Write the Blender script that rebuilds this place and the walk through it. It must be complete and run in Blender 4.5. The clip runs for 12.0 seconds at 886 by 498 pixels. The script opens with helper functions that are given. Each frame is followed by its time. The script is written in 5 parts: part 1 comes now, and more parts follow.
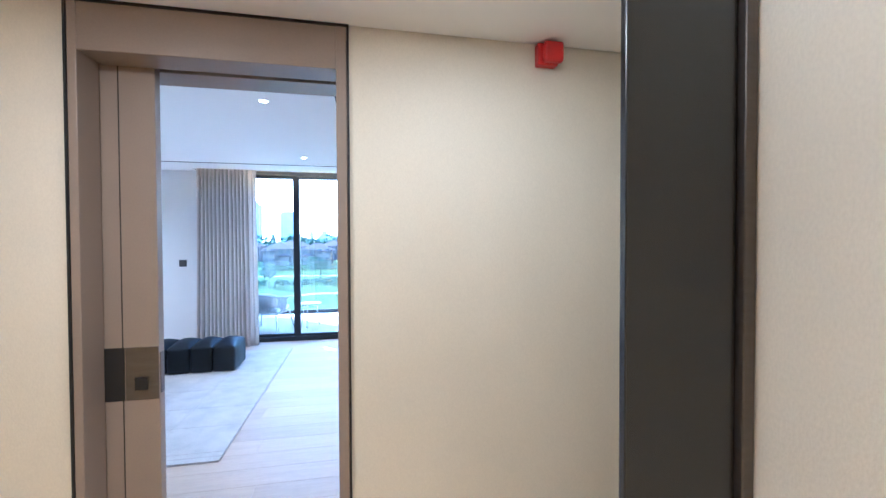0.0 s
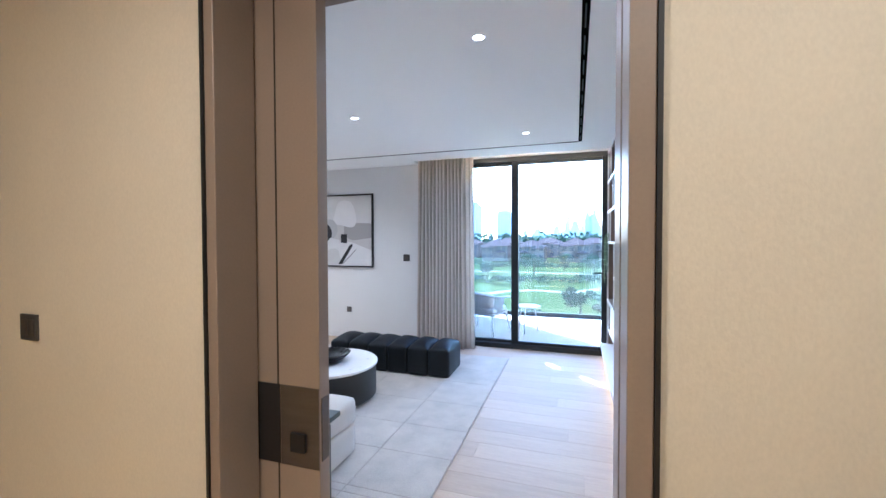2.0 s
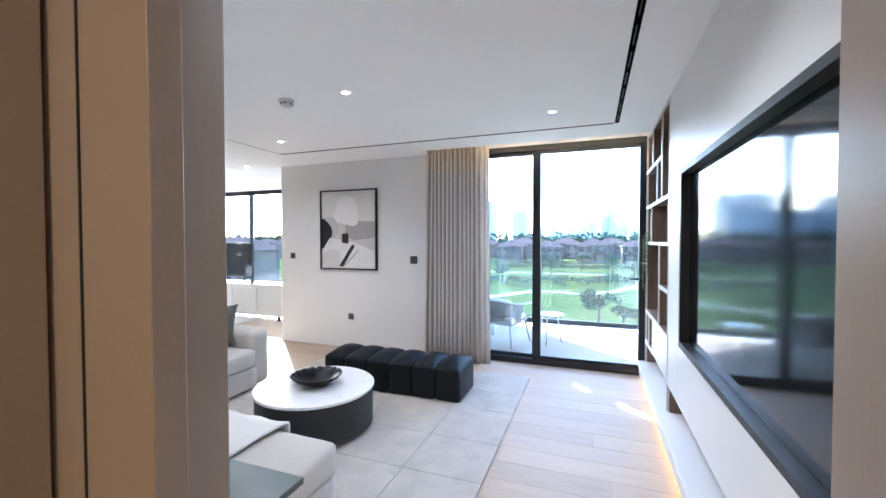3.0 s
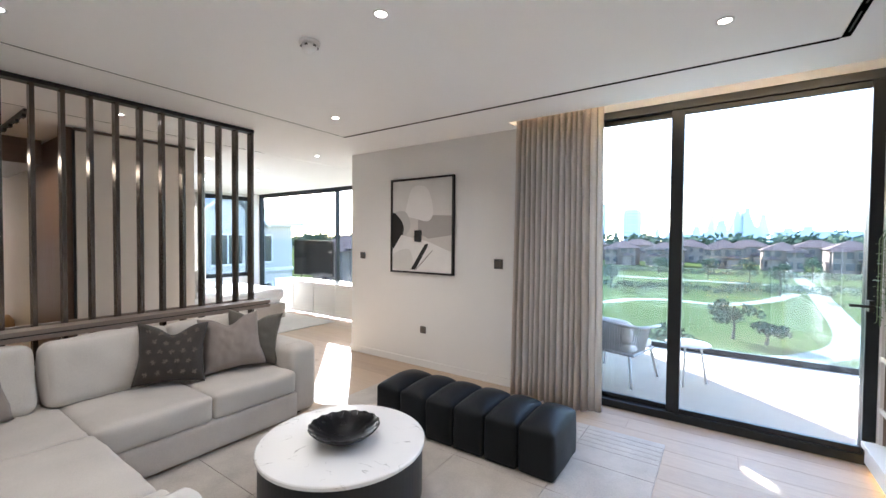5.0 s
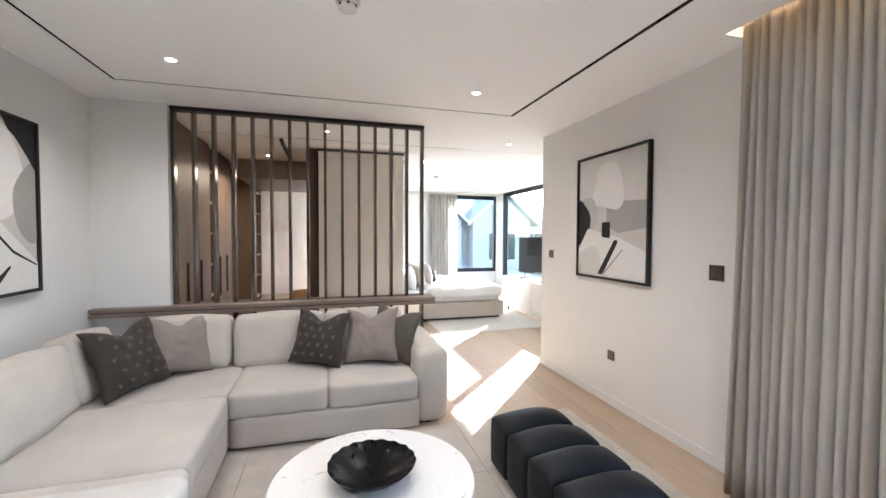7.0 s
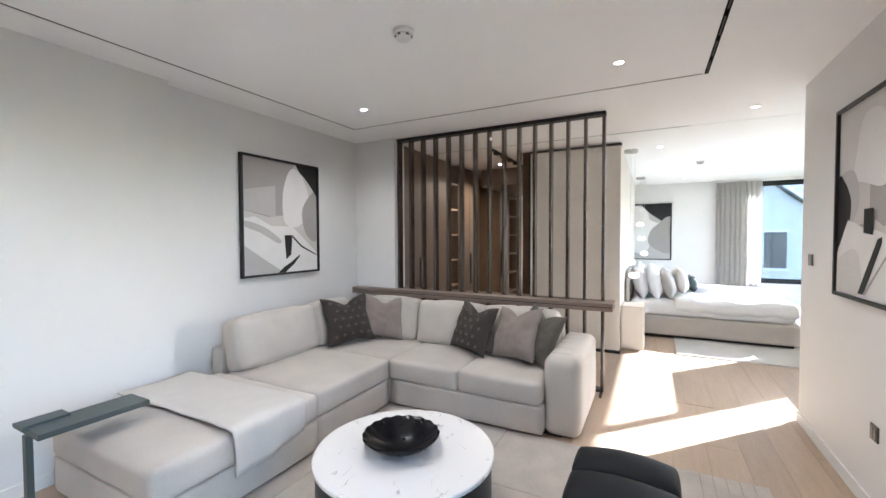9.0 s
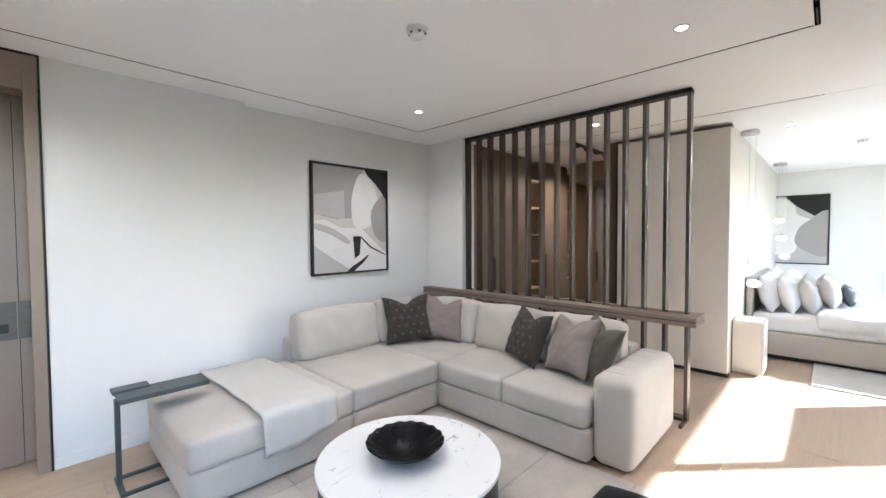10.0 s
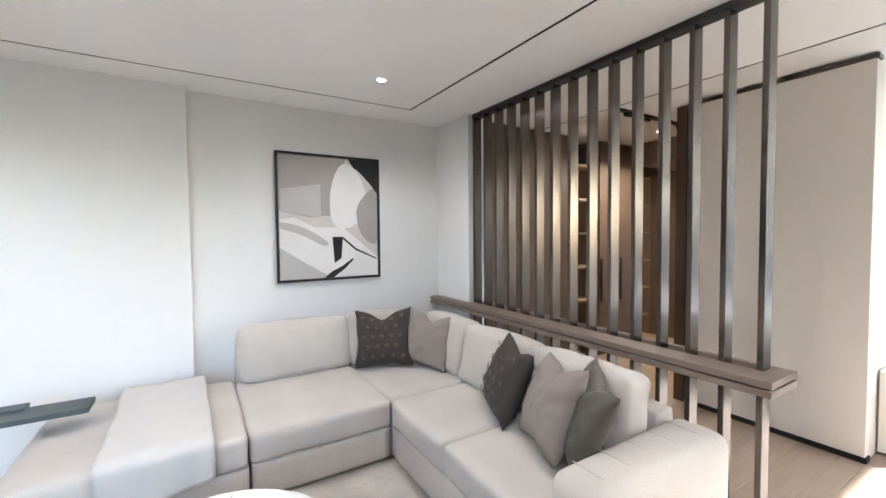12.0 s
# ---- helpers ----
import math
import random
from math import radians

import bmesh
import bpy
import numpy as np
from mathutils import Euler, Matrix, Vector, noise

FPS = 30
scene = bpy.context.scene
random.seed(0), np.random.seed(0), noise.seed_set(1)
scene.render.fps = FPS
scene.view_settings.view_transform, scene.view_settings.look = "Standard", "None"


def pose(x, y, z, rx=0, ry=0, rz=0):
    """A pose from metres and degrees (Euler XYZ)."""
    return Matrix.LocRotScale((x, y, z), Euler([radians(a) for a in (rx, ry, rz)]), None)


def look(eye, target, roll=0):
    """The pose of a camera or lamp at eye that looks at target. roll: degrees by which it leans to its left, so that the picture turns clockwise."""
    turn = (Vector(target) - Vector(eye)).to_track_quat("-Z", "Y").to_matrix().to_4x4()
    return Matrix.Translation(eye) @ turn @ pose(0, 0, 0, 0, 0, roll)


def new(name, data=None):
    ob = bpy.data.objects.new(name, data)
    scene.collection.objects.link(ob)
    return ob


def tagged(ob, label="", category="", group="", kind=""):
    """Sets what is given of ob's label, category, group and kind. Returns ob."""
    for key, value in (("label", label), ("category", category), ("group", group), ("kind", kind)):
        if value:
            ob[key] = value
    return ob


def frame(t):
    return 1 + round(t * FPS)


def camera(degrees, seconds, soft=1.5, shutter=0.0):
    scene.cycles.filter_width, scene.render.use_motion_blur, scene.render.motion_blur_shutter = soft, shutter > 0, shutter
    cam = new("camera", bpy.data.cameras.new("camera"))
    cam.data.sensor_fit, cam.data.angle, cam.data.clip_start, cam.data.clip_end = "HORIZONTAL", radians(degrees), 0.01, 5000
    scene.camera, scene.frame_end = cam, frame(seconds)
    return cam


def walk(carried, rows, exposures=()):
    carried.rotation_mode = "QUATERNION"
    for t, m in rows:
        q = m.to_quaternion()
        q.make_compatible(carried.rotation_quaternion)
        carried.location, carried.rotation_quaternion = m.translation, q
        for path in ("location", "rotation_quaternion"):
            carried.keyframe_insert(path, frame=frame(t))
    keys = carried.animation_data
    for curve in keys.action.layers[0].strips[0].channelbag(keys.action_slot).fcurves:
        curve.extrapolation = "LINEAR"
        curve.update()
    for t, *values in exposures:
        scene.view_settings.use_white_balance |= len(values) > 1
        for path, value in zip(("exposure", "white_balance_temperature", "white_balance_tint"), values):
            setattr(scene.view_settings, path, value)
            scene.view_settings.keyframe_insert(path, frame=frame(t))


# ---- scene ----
cam = camera(95.5, 12.0)
METRES, EYE, TILT, LEAN, TURN = 8.0, 1.64, 0.0, 0.0, -11.4
ROWS = [
    (0.0, 0.0, 0.0, 0.0, -0.0, -1.08, 0.2),
    (0.5, -0.0118, 0.0213, -0.0055, 10.25, -1.01, 0.23),
    (1.0, -0.0245, 0.0569, -0.0053, 18.3, -1.35, 0.23),
    (1.5, -0.0397, 0.0957, -0.0069, 26.15, -1.2, 0.2),
    (2.0, -0.0549, 0.1337, -0.0051, 29.65, -1.35, 0.15),
    (2.5, -0.0709, 0.1739, -0.0049, 30.72, -1.37, 0.2),
    (4.5, -0.1551, 0.3123, -0.0081, 40.34, -1.34, -0.55),
    (5.0, -0.163, 0.3455, -0.0072, 46.07, -1.4, -0.48),
    (5.5, -0.1645, 0.3872, -0.0083, 54.15, -1.56, -0.4),
    (6.0, -0.1686, 0.4303, -0.0117, 65.06, -1.54, -0.21),
    (6.5, -0.177, 0.4762, -0.01, 75.91, -1.77, -0.25),
    (8.5, -0.2152, 0.6593, -0.0111, 115.73, -1.78, 0.12),
    (9.0, -0.2346, 0.6944, -0.0126, 128.82, -1.73, 0.23),
    (9.5, -0.2634, 0.7206, -0.0108, 138.34, -1.71, 0.3),
    (10.0, -0.2985, 0.7356, -0.0101, 145.36, -1.84, 0.36),
    (10.5, -0.3325, 0.73, -0.0098, 153.39, -1.88, 0.5),
    (11.0, -0.3708, 0.7183, -0.0088, 159.74, -2.07, 0.44),
    (11.5, -0.4196, 0.7093, -0.008, 161.73, -2.08, 0.39),
    (12.0, -0.4735, 0.7017, -0.007, 160.05, -2.16, 0.49),
]
EXPOSURES = [(0.0, 4.98, 4200, 11), (0.5, 5.0, 4300, 11), (1.0, 4.62, 4550, 11), (2.0, 4.55, 4800, 12), (2.7, 4.6, 5050, 12), (4.3, 4.25, 5750, 13), (6.0, 4.4, 5850, 13), (6.7, 4.6, 5900, 13), (9.0, 4.42, 5700, 12), (12.0, 4.72, 5700, 12)]
walk(cam, [(t, pose(0, 0, EYE, TILT, LEAN, TURN) @ pose(METRES * x, METRES * y, METRES * z, 90 + pitch, roll, yaw)) for t, x, y, z, yaw, pitch, roll in ROWS], EXPOSURES)

# ---- light ----
SUN_FROM = Vector((-0.72, 0.69, 0.49)).normalized()
world = bpy.data.worlds.new("sky")
scene.world = world
world.use_nodes = True
wn = world.node_tree.nodes
sky = wn.new("ShaderNodeTexSky")
sky.sky_type = "NISHITA"
sky.sun_disc = False
sky.sun_elevation = math.asin(SUN_FROM.z)
sky.sun_rotation = math.atan2(SUN_FROM.x, SUN_FROM.y)
sky.air_density, sky.dust_density, sky.ozone_density = 1.0, 1.0, 1.0
wn["Background"].inputs["Strength"].default_value = 0.135
world.node_tree.links.new(sky.outputs[0], wn["Background"].inputs["Color"])


def lamp(name, kind, m, energy, color, **settings):
    data = bpy.data.lights.new(name, kind)
    data.energy, data.color = energy, color
    if kind == "SUN":
        data.angle = settings["angle"]
    if kind == "AREA":
        data.size = settings["size"]
    if kind == "SPOT":
        data.spot_size, data.spot_blend, data.shadow_soft_size = settings["cone"], 0.8, settings["size"]
    if kind == "POINT":
        data.shadow_soft_size = settings["size"]
    ob = new(name, data)
    ob.matrix_world = m
    return ob


lamp("sun", "SUN", look(SUN_FROM * 60, (0, 0, 0)), 3.3, (1.0, 0.95, 0.88), angle=radians(0.53))

# ---- materials ----


def mat(name, color, rough=0.5, metal=0.0, vary=0.08, scale=6.0, bump=0.0, grain=60.0, coat=0.0, stretch=(1, 1, 1), rand=0.0, sheen=0.0, spec=0.5):
    """A surface with large uneven tone, fine grain and relief."""
    m = bpy.data.materials.new(name)
    m.use_nodes = True
    nt = m.node_tree
    b = nt.nodes["Principled BSDF"]
    b.inputs["Metallic"].default_value = metal
    b.inputs["Coat Weight"].default_value = coat
    b.inputs["Sheen Weight"].default_value = sheen
    b.inputs["Specular IOR Level"].default_value = spec
    tc = nt.nodes.new("ShaderNodeTexCoord")
    mp = nt.nodes.new("ShaderNodeMapping")
    mp.inputs["Scale"].default_value = stretch
    nt.links.new(tc.outputs["Object"], mp.inputs["Vector"])
    big, fine = nt.nodes.new("ShaderNodeTexNoise"), nt.nodes.new("ShaderNodeTexNoise")
    big.inputs["Scale"].default_value, big.inputs["Detail"].default_value = scale, 4
    fine.inputs["Scale"].default_value, fine.inputs["Detail"].default_value = grain, 5
    for n in (big, fine):
        nt.links.new(mp.outputs[0], n.inputs["Vector"])
    add = nt.nodes.new("ShaderNodeMath")
    add.operation = "ADD"
    nt.links.new(big.outputs["Fac"], add.inputs[0])
    nt.links.new(fine.outputs["Fac"], add.inputs[1])
    last = add
    if rand:
        oi, mul = nt.nodes.new("ShaderNodeObjectInfo"), nt.nodes.new("ShaderNodeMath")
        mul.operation = "MULTIPLY_ADD"
        mul.inputs[1].default_value = rand
        nt.links.new(oi.outputs["Random"], mul.inputs[0])
        nt.links.new(add.outputs[0], mul.inputs[2])
        last = mul
    ramp = nt.nodes.new("ShaderNodeMapRange")
    ramp.inputs["From Min"].default_value, ramp.inputs["From Max"].default_value = 0.6, 1.4 + rand
    ramp.inputs["To Min"].default_value, ramp.inputs["To Max"].default_value = 1 - vary, 1 + vary
    nt.links.new(last.outputs[0], ramp.inputs["Value"])
    tint = nt.nodes.new("ShaderNodeVectorMath")
    tint.operation = "SCALE"
    tint.inputs[0].default_value = color
    nt.links.new(ramp.outputs[0], tint.inputs["Scale"])
    nt.links.new(tint.outputs[0], b.inputs["Base Color"])
    rr = nt.nodes.new("ShaderNodeMapRange")
    rr.inputs["To Min"].default_value, rr.inputs["To Max"].default_value = max(rough - 0.06, 0.02), min(rough + 0.08, 1)
    nt.links.new(big.outputs["Fac"], rr.inputs["Value"])
    nt.links.new(rr.outputs[0], b.inputs["Roughness"])
    if bump:
        bp = nt.nodes.new("ShaderNodeBump")
        bp.inputs["Strength"].default_value, bp.inputs["Distance"].default_value = bump, 0.004
        nt.links.new(fine.outputs["Fac"], bp.inputs["Height"])
        nt.links.new(bp.outputs[0], b.inputs["Normal"])
    return m


def glass(name, tint=(1, 1, 1), base=0.05, rough=0.0, veil=0.0):
    """A thin pane: clear, with more mirrored towards grazing; the last argument mixes in a faint uneven translucent
    white.
    """
    m = bpy.data.materials.new(name)
    m.use_nodes = True
    nt = m.node_tree
    nt.nodes.clear()
    out, mix = nt.nodes.new("ShaderNodeOutputMaterial"), nt.nodes.new("ShaderNodeMixShader")
    t, g = nt.nodes.new("ShaderNodeBsdfTransparent"), nt.nodes.new("ShaderNodeBsdfGlossy")
    t.inputs[0].default_value = (*tint, 1)
    g.inputs["Roughness"].default_value = rough
    lw, pw, ma = nt.nodes.new("ShaderNodeLayerWeight"), nt.nodes.new("ShaderNodeMath"), nt.nodes.new("ShaderNodeMath")
    lw.inputs["Blend"].default_value = 0.5
    pw.operation, ma.operation = "POWER", "MULTIPLY_ADD"
    pw.inputs[1].default_value = 5.0
    ma.inputs[1].default_value, ma.inputs[2].default_value = 0.6, base
    nt.links.new(lw.outputs["Facing"], pw.inputs[0])
    nt.links.new(pw.outputs[0], ma.inputs[0])
    nt.links.new(ma.outputs[0], mix.inputs[0])
    nt.links.new(t.outputs[0], mix.inputs[1])
    nt.links.new(g.outputs[0], mix.inputs[2])
    last = mix
    if veil:
        film, last = nt.nodes.new("ShaderNodeBsdfTranslucent"), nt.nodes.new("ShaderNodeMixShader")
        film.inputs["Color"].default_value = (0.8, 0.8, 0.8, 1)
        veil_noise = nt.nodes.new("ShaderNodeTexNoise")
        veil_noise.inputs["Scale"].default_value, veil_noise.inputs["Detail"].default_value = 1.3, 6
        mr = nt.nodes.new("ShaderNodeMapRange")
        mr.inputs["From Min"].default_value, mr.inputs["From Max"].default_value = 0.3, 0.7
        mr.inputs["To Min"].default_value, mr.inputs["To Max"].default_value = veil * 0.6, veil * 1.4
        nt.links.new(veil_noise.outputs["Fac"], mr.inputs["Value"])
        nt.links.new(mr.outputs[0], last.inputs[0])
        nt.links.new(mix.outputs[0], last.inputs[1])
        nt.links.new(film.outputs[0], last.inputs[2])
    nt.links.new(last.outputs[0], out.inputs[0])
    return m


def glow(name, color, strength):
    m = bpy.data.materials.new(name)
    m.use_nodes = True
    b = m.node_tree.nodes["Principled BSDF"]
    b.inputs["Base Color"].default_value = (*color, 1)
    b.inputs["Emission Color"].default_value = (*color, 1)
    b.inputs["Emission Strength"].default_value = strength
    return m


WHITE = mat("white_paint", (0.755, 0.745, 0.73), 0.6, vary=0.025, scale=1.5, bump=0.05, grain=220)
CEIL = mat("ceiling_paint", (0.92, 0.915, 0.905), 0.7, vary=0.015, scale=1.2, bump=0.03, grain=200)
CREAM = mat("cream_wallcovering", (0.69, 0.63, 0.51), 0.6, vary=0.07, scale=1.3, bump=0.18, grain=170, stretch=(1, 1, 0.6))
TAUPE = mat("taupe_lacquer", (0.27, 0.21, 0.165), 0.36, vary=0.06, scale=2, bump=0.03, grain=120)
BRONZE = mat("bronze_plate", (0.12, 0.105, 0.095), 0.35, 0.7, vary=0.15, scale=8, grain=140, stretch=(1, 1, 8))
BLACK = mat("black_metal", (0.010, 0.010, 0.011), 0.5, 0.0, vary=0.2, scale=8, grain=90)
GLOSSBLACK = mat("black_gloss_lacquer", (0.010, 0.010, 0.012), 0.22, vary=0.3, scale=2, grain=40, spec=0.7)
# near-black colour painted in for the shade inside gaps and slots
GAPSHADE = mat("painted_gap_shade", (0.003, 0.003, 0.003), 0.9, vary=0.1, spec=0.0)
ALU = mat("anthracite_aluminium", (0.018, 0.022, 0.026), 0.4, 0.4, vary=0.15, scale=6, grain=150)
SLAT = mat("dark_bronze_slat", (0.125, 0.110, 0.100), 0.23, 0.95, vary=0.15, scale=4, grain=120, stretch=(1, 1, 0.1))
WOODBROWN = mat("grey_brown_veneer", (0.20, 0.155, 0.125), 0.45, vary=0.16, scale=3, grain=30, bump=0.1, stretch=(8, 1, 8))
SMOKEDOAK = mat("smoked_oak_veneer", (0.15, 0.105, 0.075), 0.48, vary=0.18, scale=3, grain=30, bump=0.1, stretch=(9, 9, 1))
WALNUT = mat("dark_walnut", (0.085, 0.045, 0.025), 0.4, vary=0.25, scale=3, grain=24, bump=0.1, stretch=(9, 9, 1))
OAK = mat("light_oak_plank", (0.46, 0.355, 0.26), 0.55, vary=0.2, scale=2.2, grain=16, bump=0.12, stretch=(1.2, 14, 14), rand=0.5, spec=0.3)
OAKDARK = mat("plank_joint", (0.30, 0.22, 0.16), 0.7, vary=0.2)
STAIR = mat("stair_timber", (0.40, 0.30, 0.20), 0.45, vary=0.12, scale=2, grain=16, bump=0.1, stretch=(1, 12, 12))
SHELFBACK = mat("shelf_walnut_veneer", (0.17, 0.115, 0.085), 0.5, vary=0.18, scale=3, grain=26, bump=0.08, stretch=(9, 9, 1))
SHELFWHITE = mat("shelf_white_lacquer", (0.72, 0.70, 0.675), 0.35, vary=0.03, scale=3, grain=140)
SOFA = mat("oatmeal_velvet", (0.50, 0.460, 0.41), 0.9, vary=0.17, scale=2.6, bump=0.14, grain=230, sheen=0.12)
THROW = mat("cream_wool", (0.56, 0.535, 0.50), 0.95, vary=0.05, scale=8, bump=0.12, grain=200)
GREIGE = mat("greige_linen", (0.255, 0.215, 0.19), 0.95, vary=0.16, scale=7, bump=0.5, grain=320, sheen=0.05)
OLIVE = mat("olive_grey_velvet", (0.078, 0.067, 0.050), 0.6, vary=0.3, scale=6, bump=0.3, grain=200, sheen=0.12)
BENCHMAT = mat("midnight_velvet", (0.0075, 0.0095, 0.012), 0.52, vary=0.35, scale=5, bump=0.25, grain=220, sheen=0.02, spec=0.2)
CURTAIN = mat("beige_linen_curtain", (0.61, 0.535, 0.46), 0.95, vary=0.08, scale=6, bump=0.5, grain=260, stretch=(1, 1, 0.25))
SHEER = mat("pale_linen_curtain", (0.70, 0.67, 0.63), 0.95, vary=0.06, scale=6, bump=0.4, grain=260, stretch=(1, 1, 0.25))
RUG = mat("sand_rug_pile", (0.46, 0.42, 0.37), 1.0, vary=0.22, scale=5, bump=0.8, grain=170, sheen=0.1)
PALERUG = mat("pale_rug_pile", (0.62, 0.60, 0.57), 1.0, vary=0.08, scale=4, bump=0.7, grain=260)
DARKDRUM = mat("blackened_oak_drum", (0.010, 0.012, 0.014), 0.45, vary=0.3, scale=4, grain=60, bump=0.1, stretch=(4, 4, 1))
BRASS = mat("brass", (0.55, 0.38, 0.16), 0.3, 0.9, vary=0.1)
BOWLBLACK = mat("black_glaze", (0.004, 0.004, 0.005), 0.28, vary=0.3, scale=20, grain=80, spec=0.12)
SLATEGREEN = mat("grey_green_metal", (0.055, 0.075, 0.078), 0.42, 0.2, vary=0.1, scale=6, grain=120)
LINENWHITE = mat("white_bed_linen", (0.80, 0.80, 0.80), 0.9, vary=0.04, scale=5, bump=0.3, grain=160)
BEDBASE = mat("beige_bed_fabric", (0.50, 0.46, 0.415), 0.9, vary=0.07, scale=6, bump=0.4, grain=260)
PANELFAB = mat("cream_panel", (0.72, 0.68, 0.625), 0.6, vary=0.04, scale=2, bump=0.1, grain=200)
DECK = mat("balcony_porcelain", (0.72, 0.68, 0.63), 0.6, vary=0.06, scale=1.5, bump=0.05, grain=60)
ROPE = mat("grey_rope", (0.48, 0.47, 0.455), 0.9, vary=0.12, scale=14, bump=0.5, grain=120)
RED = mat("red_plastic", (0.55, 0.018, 0.012), 0.35, vary=0.05)
DARKGREY = mat("dark_grey_plastic", (0.07, 0.068, 0.065), 0.4, 0.2, vary=0.1)
TVSCREEN = mat("tv_glass", (0.006, 0.0065, 0.007), 0.07, vary=0.1, spec=0.5)
PANE = glass("window_glass", (0.78, 0.80, 0.81), 0.04)
BEDPANE = glass("solar_tinted_glass", (0.70, 0.715, 0.72), 0.04)
# a faint whitish veil is mixed into the balustrade glass
BALGLASS = glass("balustrade_glass", (0.78, 0.88, 0.87), 0.05, veil=0.008)
SMOKEGLASS = glass("clear_glass_ware", (0.86, 0.9, 0.9), 0.06)
LEDWARM = glow("warm_led", (1.0, 0.70, 0.38), 1.2)
LEDFLOOR = glow("amber_floor_led", (1.0, 0.62, 0.16), 0.75)
LEDYELLOW = glow("amber_led", (1.0, 0.60, 0.16), 0.35)
DOWNLIGHT = glow("downlight_lens", (1.0, 0.93, 0.82), 1.6)
BULB = glow("opal_globe", (1.0, 0.90, 0.75), 0.25)


def ramped(name, color_a, color_b, scale, detail=6, lo=0.47, hi=0.55, rough=0.2, wave=False, distortion=0.0):
    """Two tones parted by noise: veined stone, printed cloth, leaves."""
    m = mat(name, color_a, rough, spec=0.0 if rough > 0.7 else 0.5)
    nt = m.node_tree
    tc = nt.nodes.new("ShaderNodeTexCoord")
    n = nt.nodes.new("ShaderNodeTexNoise")
    n.inputs["Scale"].default_value, n.inputs["Detail"].default_value, n.inputs["Distortion"].default_value = scale, detail, distortion
    nt.links.new(tc.outputs["Object"], n.inputs["Vector"])
    src = n.outputs["Fac"]
    if wave:
        sub, ab = nt.nodes.new("ShaderNodeMath"), nt.nodes.new("ShaderNodeMath")
        sub.operation, ab.operation = "SUBTRACT", "ABSOLUTE"
        sub.inputs[1].default_value = 0.5
        nt.links.new(src, sub.inputs[0])
        nt.links.new(sub.outputs[0], ab.inputs[0])
        src = ab.outputs[0]
    if wave:
        n2, mr, ad = nt.nodes.new("ShaderNodeTexNoise"), nt.nodes.new("ShaderNodeMapRange"), nt.nodes.new("ShaderNodeMath")
        n2.inputs["Scale"].default_value = scale * 3.1
        nt.links.new(tc.outputs["Object"], n2.inputs["Vector"])
        mr.inputs["From Min"].default_value, mr.inputs["From Max"].default_value, mr.inputs["To Max"].default_value = 0.62, 0.5, hi
        nt.links.new(n2.outputs["Fac"], mr.inputs["Value"])
        nt.links.new(src, ad.inputs[0])
        nt.links.new(mr.outputs[0], ad.inputs[1])
        src = ad.outputs[0]
    r = nt.nodes.new("ShaderNodeMapRange")
    r.inputs["From Min"].default_value, r.inputs["From Max"].default_value = lo, hi
    nt.links.new(src, r.inputs["Value"])
    mix = nt.nodes.new("ShaderNodeMix")
    mix.data_type = "RGBA"
    mix.inputs["A"].default_value, mix.inputs["B"].default_value = (*color_a, 1), (*color_b, 1)
    nt.links.new(r.outputs[0], mix.inputs["Factor"])
    nt.links.new(mix.outputs["Result"], nt.nodes["Principled BSDF"].inputs["Base Color"])
    return m


MARBLE = ramped("white_marble", (0.34, 0.33, 0.32), (0.78, 0.77, 0.755), 3.2, 9, 0.0, 0.010, 0.18, wave=True, distortion=1.4)
GRASS = ramped("lawn", (0.046, 0.063, 0.022), (0.066, 0.084, 0.033), 0.06, 8, 0.35, 0.65, 0.95)
LEAF = ramped("foliage", (0.04, 0.062, 0.04), (0.072, 0.10, 0.066), 0.9, 6, 0.35, 0.65, 0.8)
HOUSEWALL = mat("sand_render", (0.17, 0.145, 0.125), 0.9, vary=0.1, scale=0.4, spec=0.0)
ROOFTILE = mat("clay_roof", (0.10, 0.08, 0.075), 0.9, vary=0.15, scale=0.6, spec=0.0)
DARKPANE = mat("far_window", (0.05, 0.055, 0.06), 0.2, vary=0.2)
# aerial haze over the far city, painted into these pale blue base colours
HAZETINT = mat("haze_tinted_tower", (0.42, 0.48, 0.56), 1.0, vary=0.05, scale=0.02)
HAZETINTPANE = mat("haze_tinted_window", (0.30, 0.35, 0.42), 0.9, vary=0.1)
PATHMAT = mat("pale_paving", (0.19, 0.18, 0.165), 0.9, vary=0.1, scale=0.4)
PALEWALL = mat("pale_grey_render", (0.46, 0.45, 0.44), 0.9, vary=0.06, scale=0.5, spec=0.1)
SLATE = mat("blue_grey_roof_tile", (0.20, 0.215, 0.235), 0.8, vary=0.15, scale=1.5, bump=0.4, grain=6)
WHITETRIM = mat("white_exterior_trim", (0.6, 0.6, 0.6), 0.6, vary=0.03)
BARK = mat("bark", (0.10, 0.075, 0.055), 0.9, vary=0.2, scale=4)

# ---- building helpers ----
BASES = {}


def root_base(ob):
    while ob.parent:
        ob = ob.parent
    return BASES.get(ob, Vector())


def thing(name, base, label, category, group="", kind="", local=False):
    """An Empty at a thing's base. Its parts are built in world metres, or about its own origin where local."""
    ob = new(name)
    ob.location = base
    ob.empty_display_size = 0.1
    BASES[ob] = Vector() if local else Vector(base)
    return tagged(ob, label, category, group, kind)


def finish(bm, name, material, smooth):
    me = bpy.data.meshes.new(name)
    bm.normal_update()
    bm.to_mesh(me)
    bm.free()
    me.materials.append(material)
    if smooth:
        me.polygons.foreach_set("use_smooth", [True] * len(me.polygons))
    return me


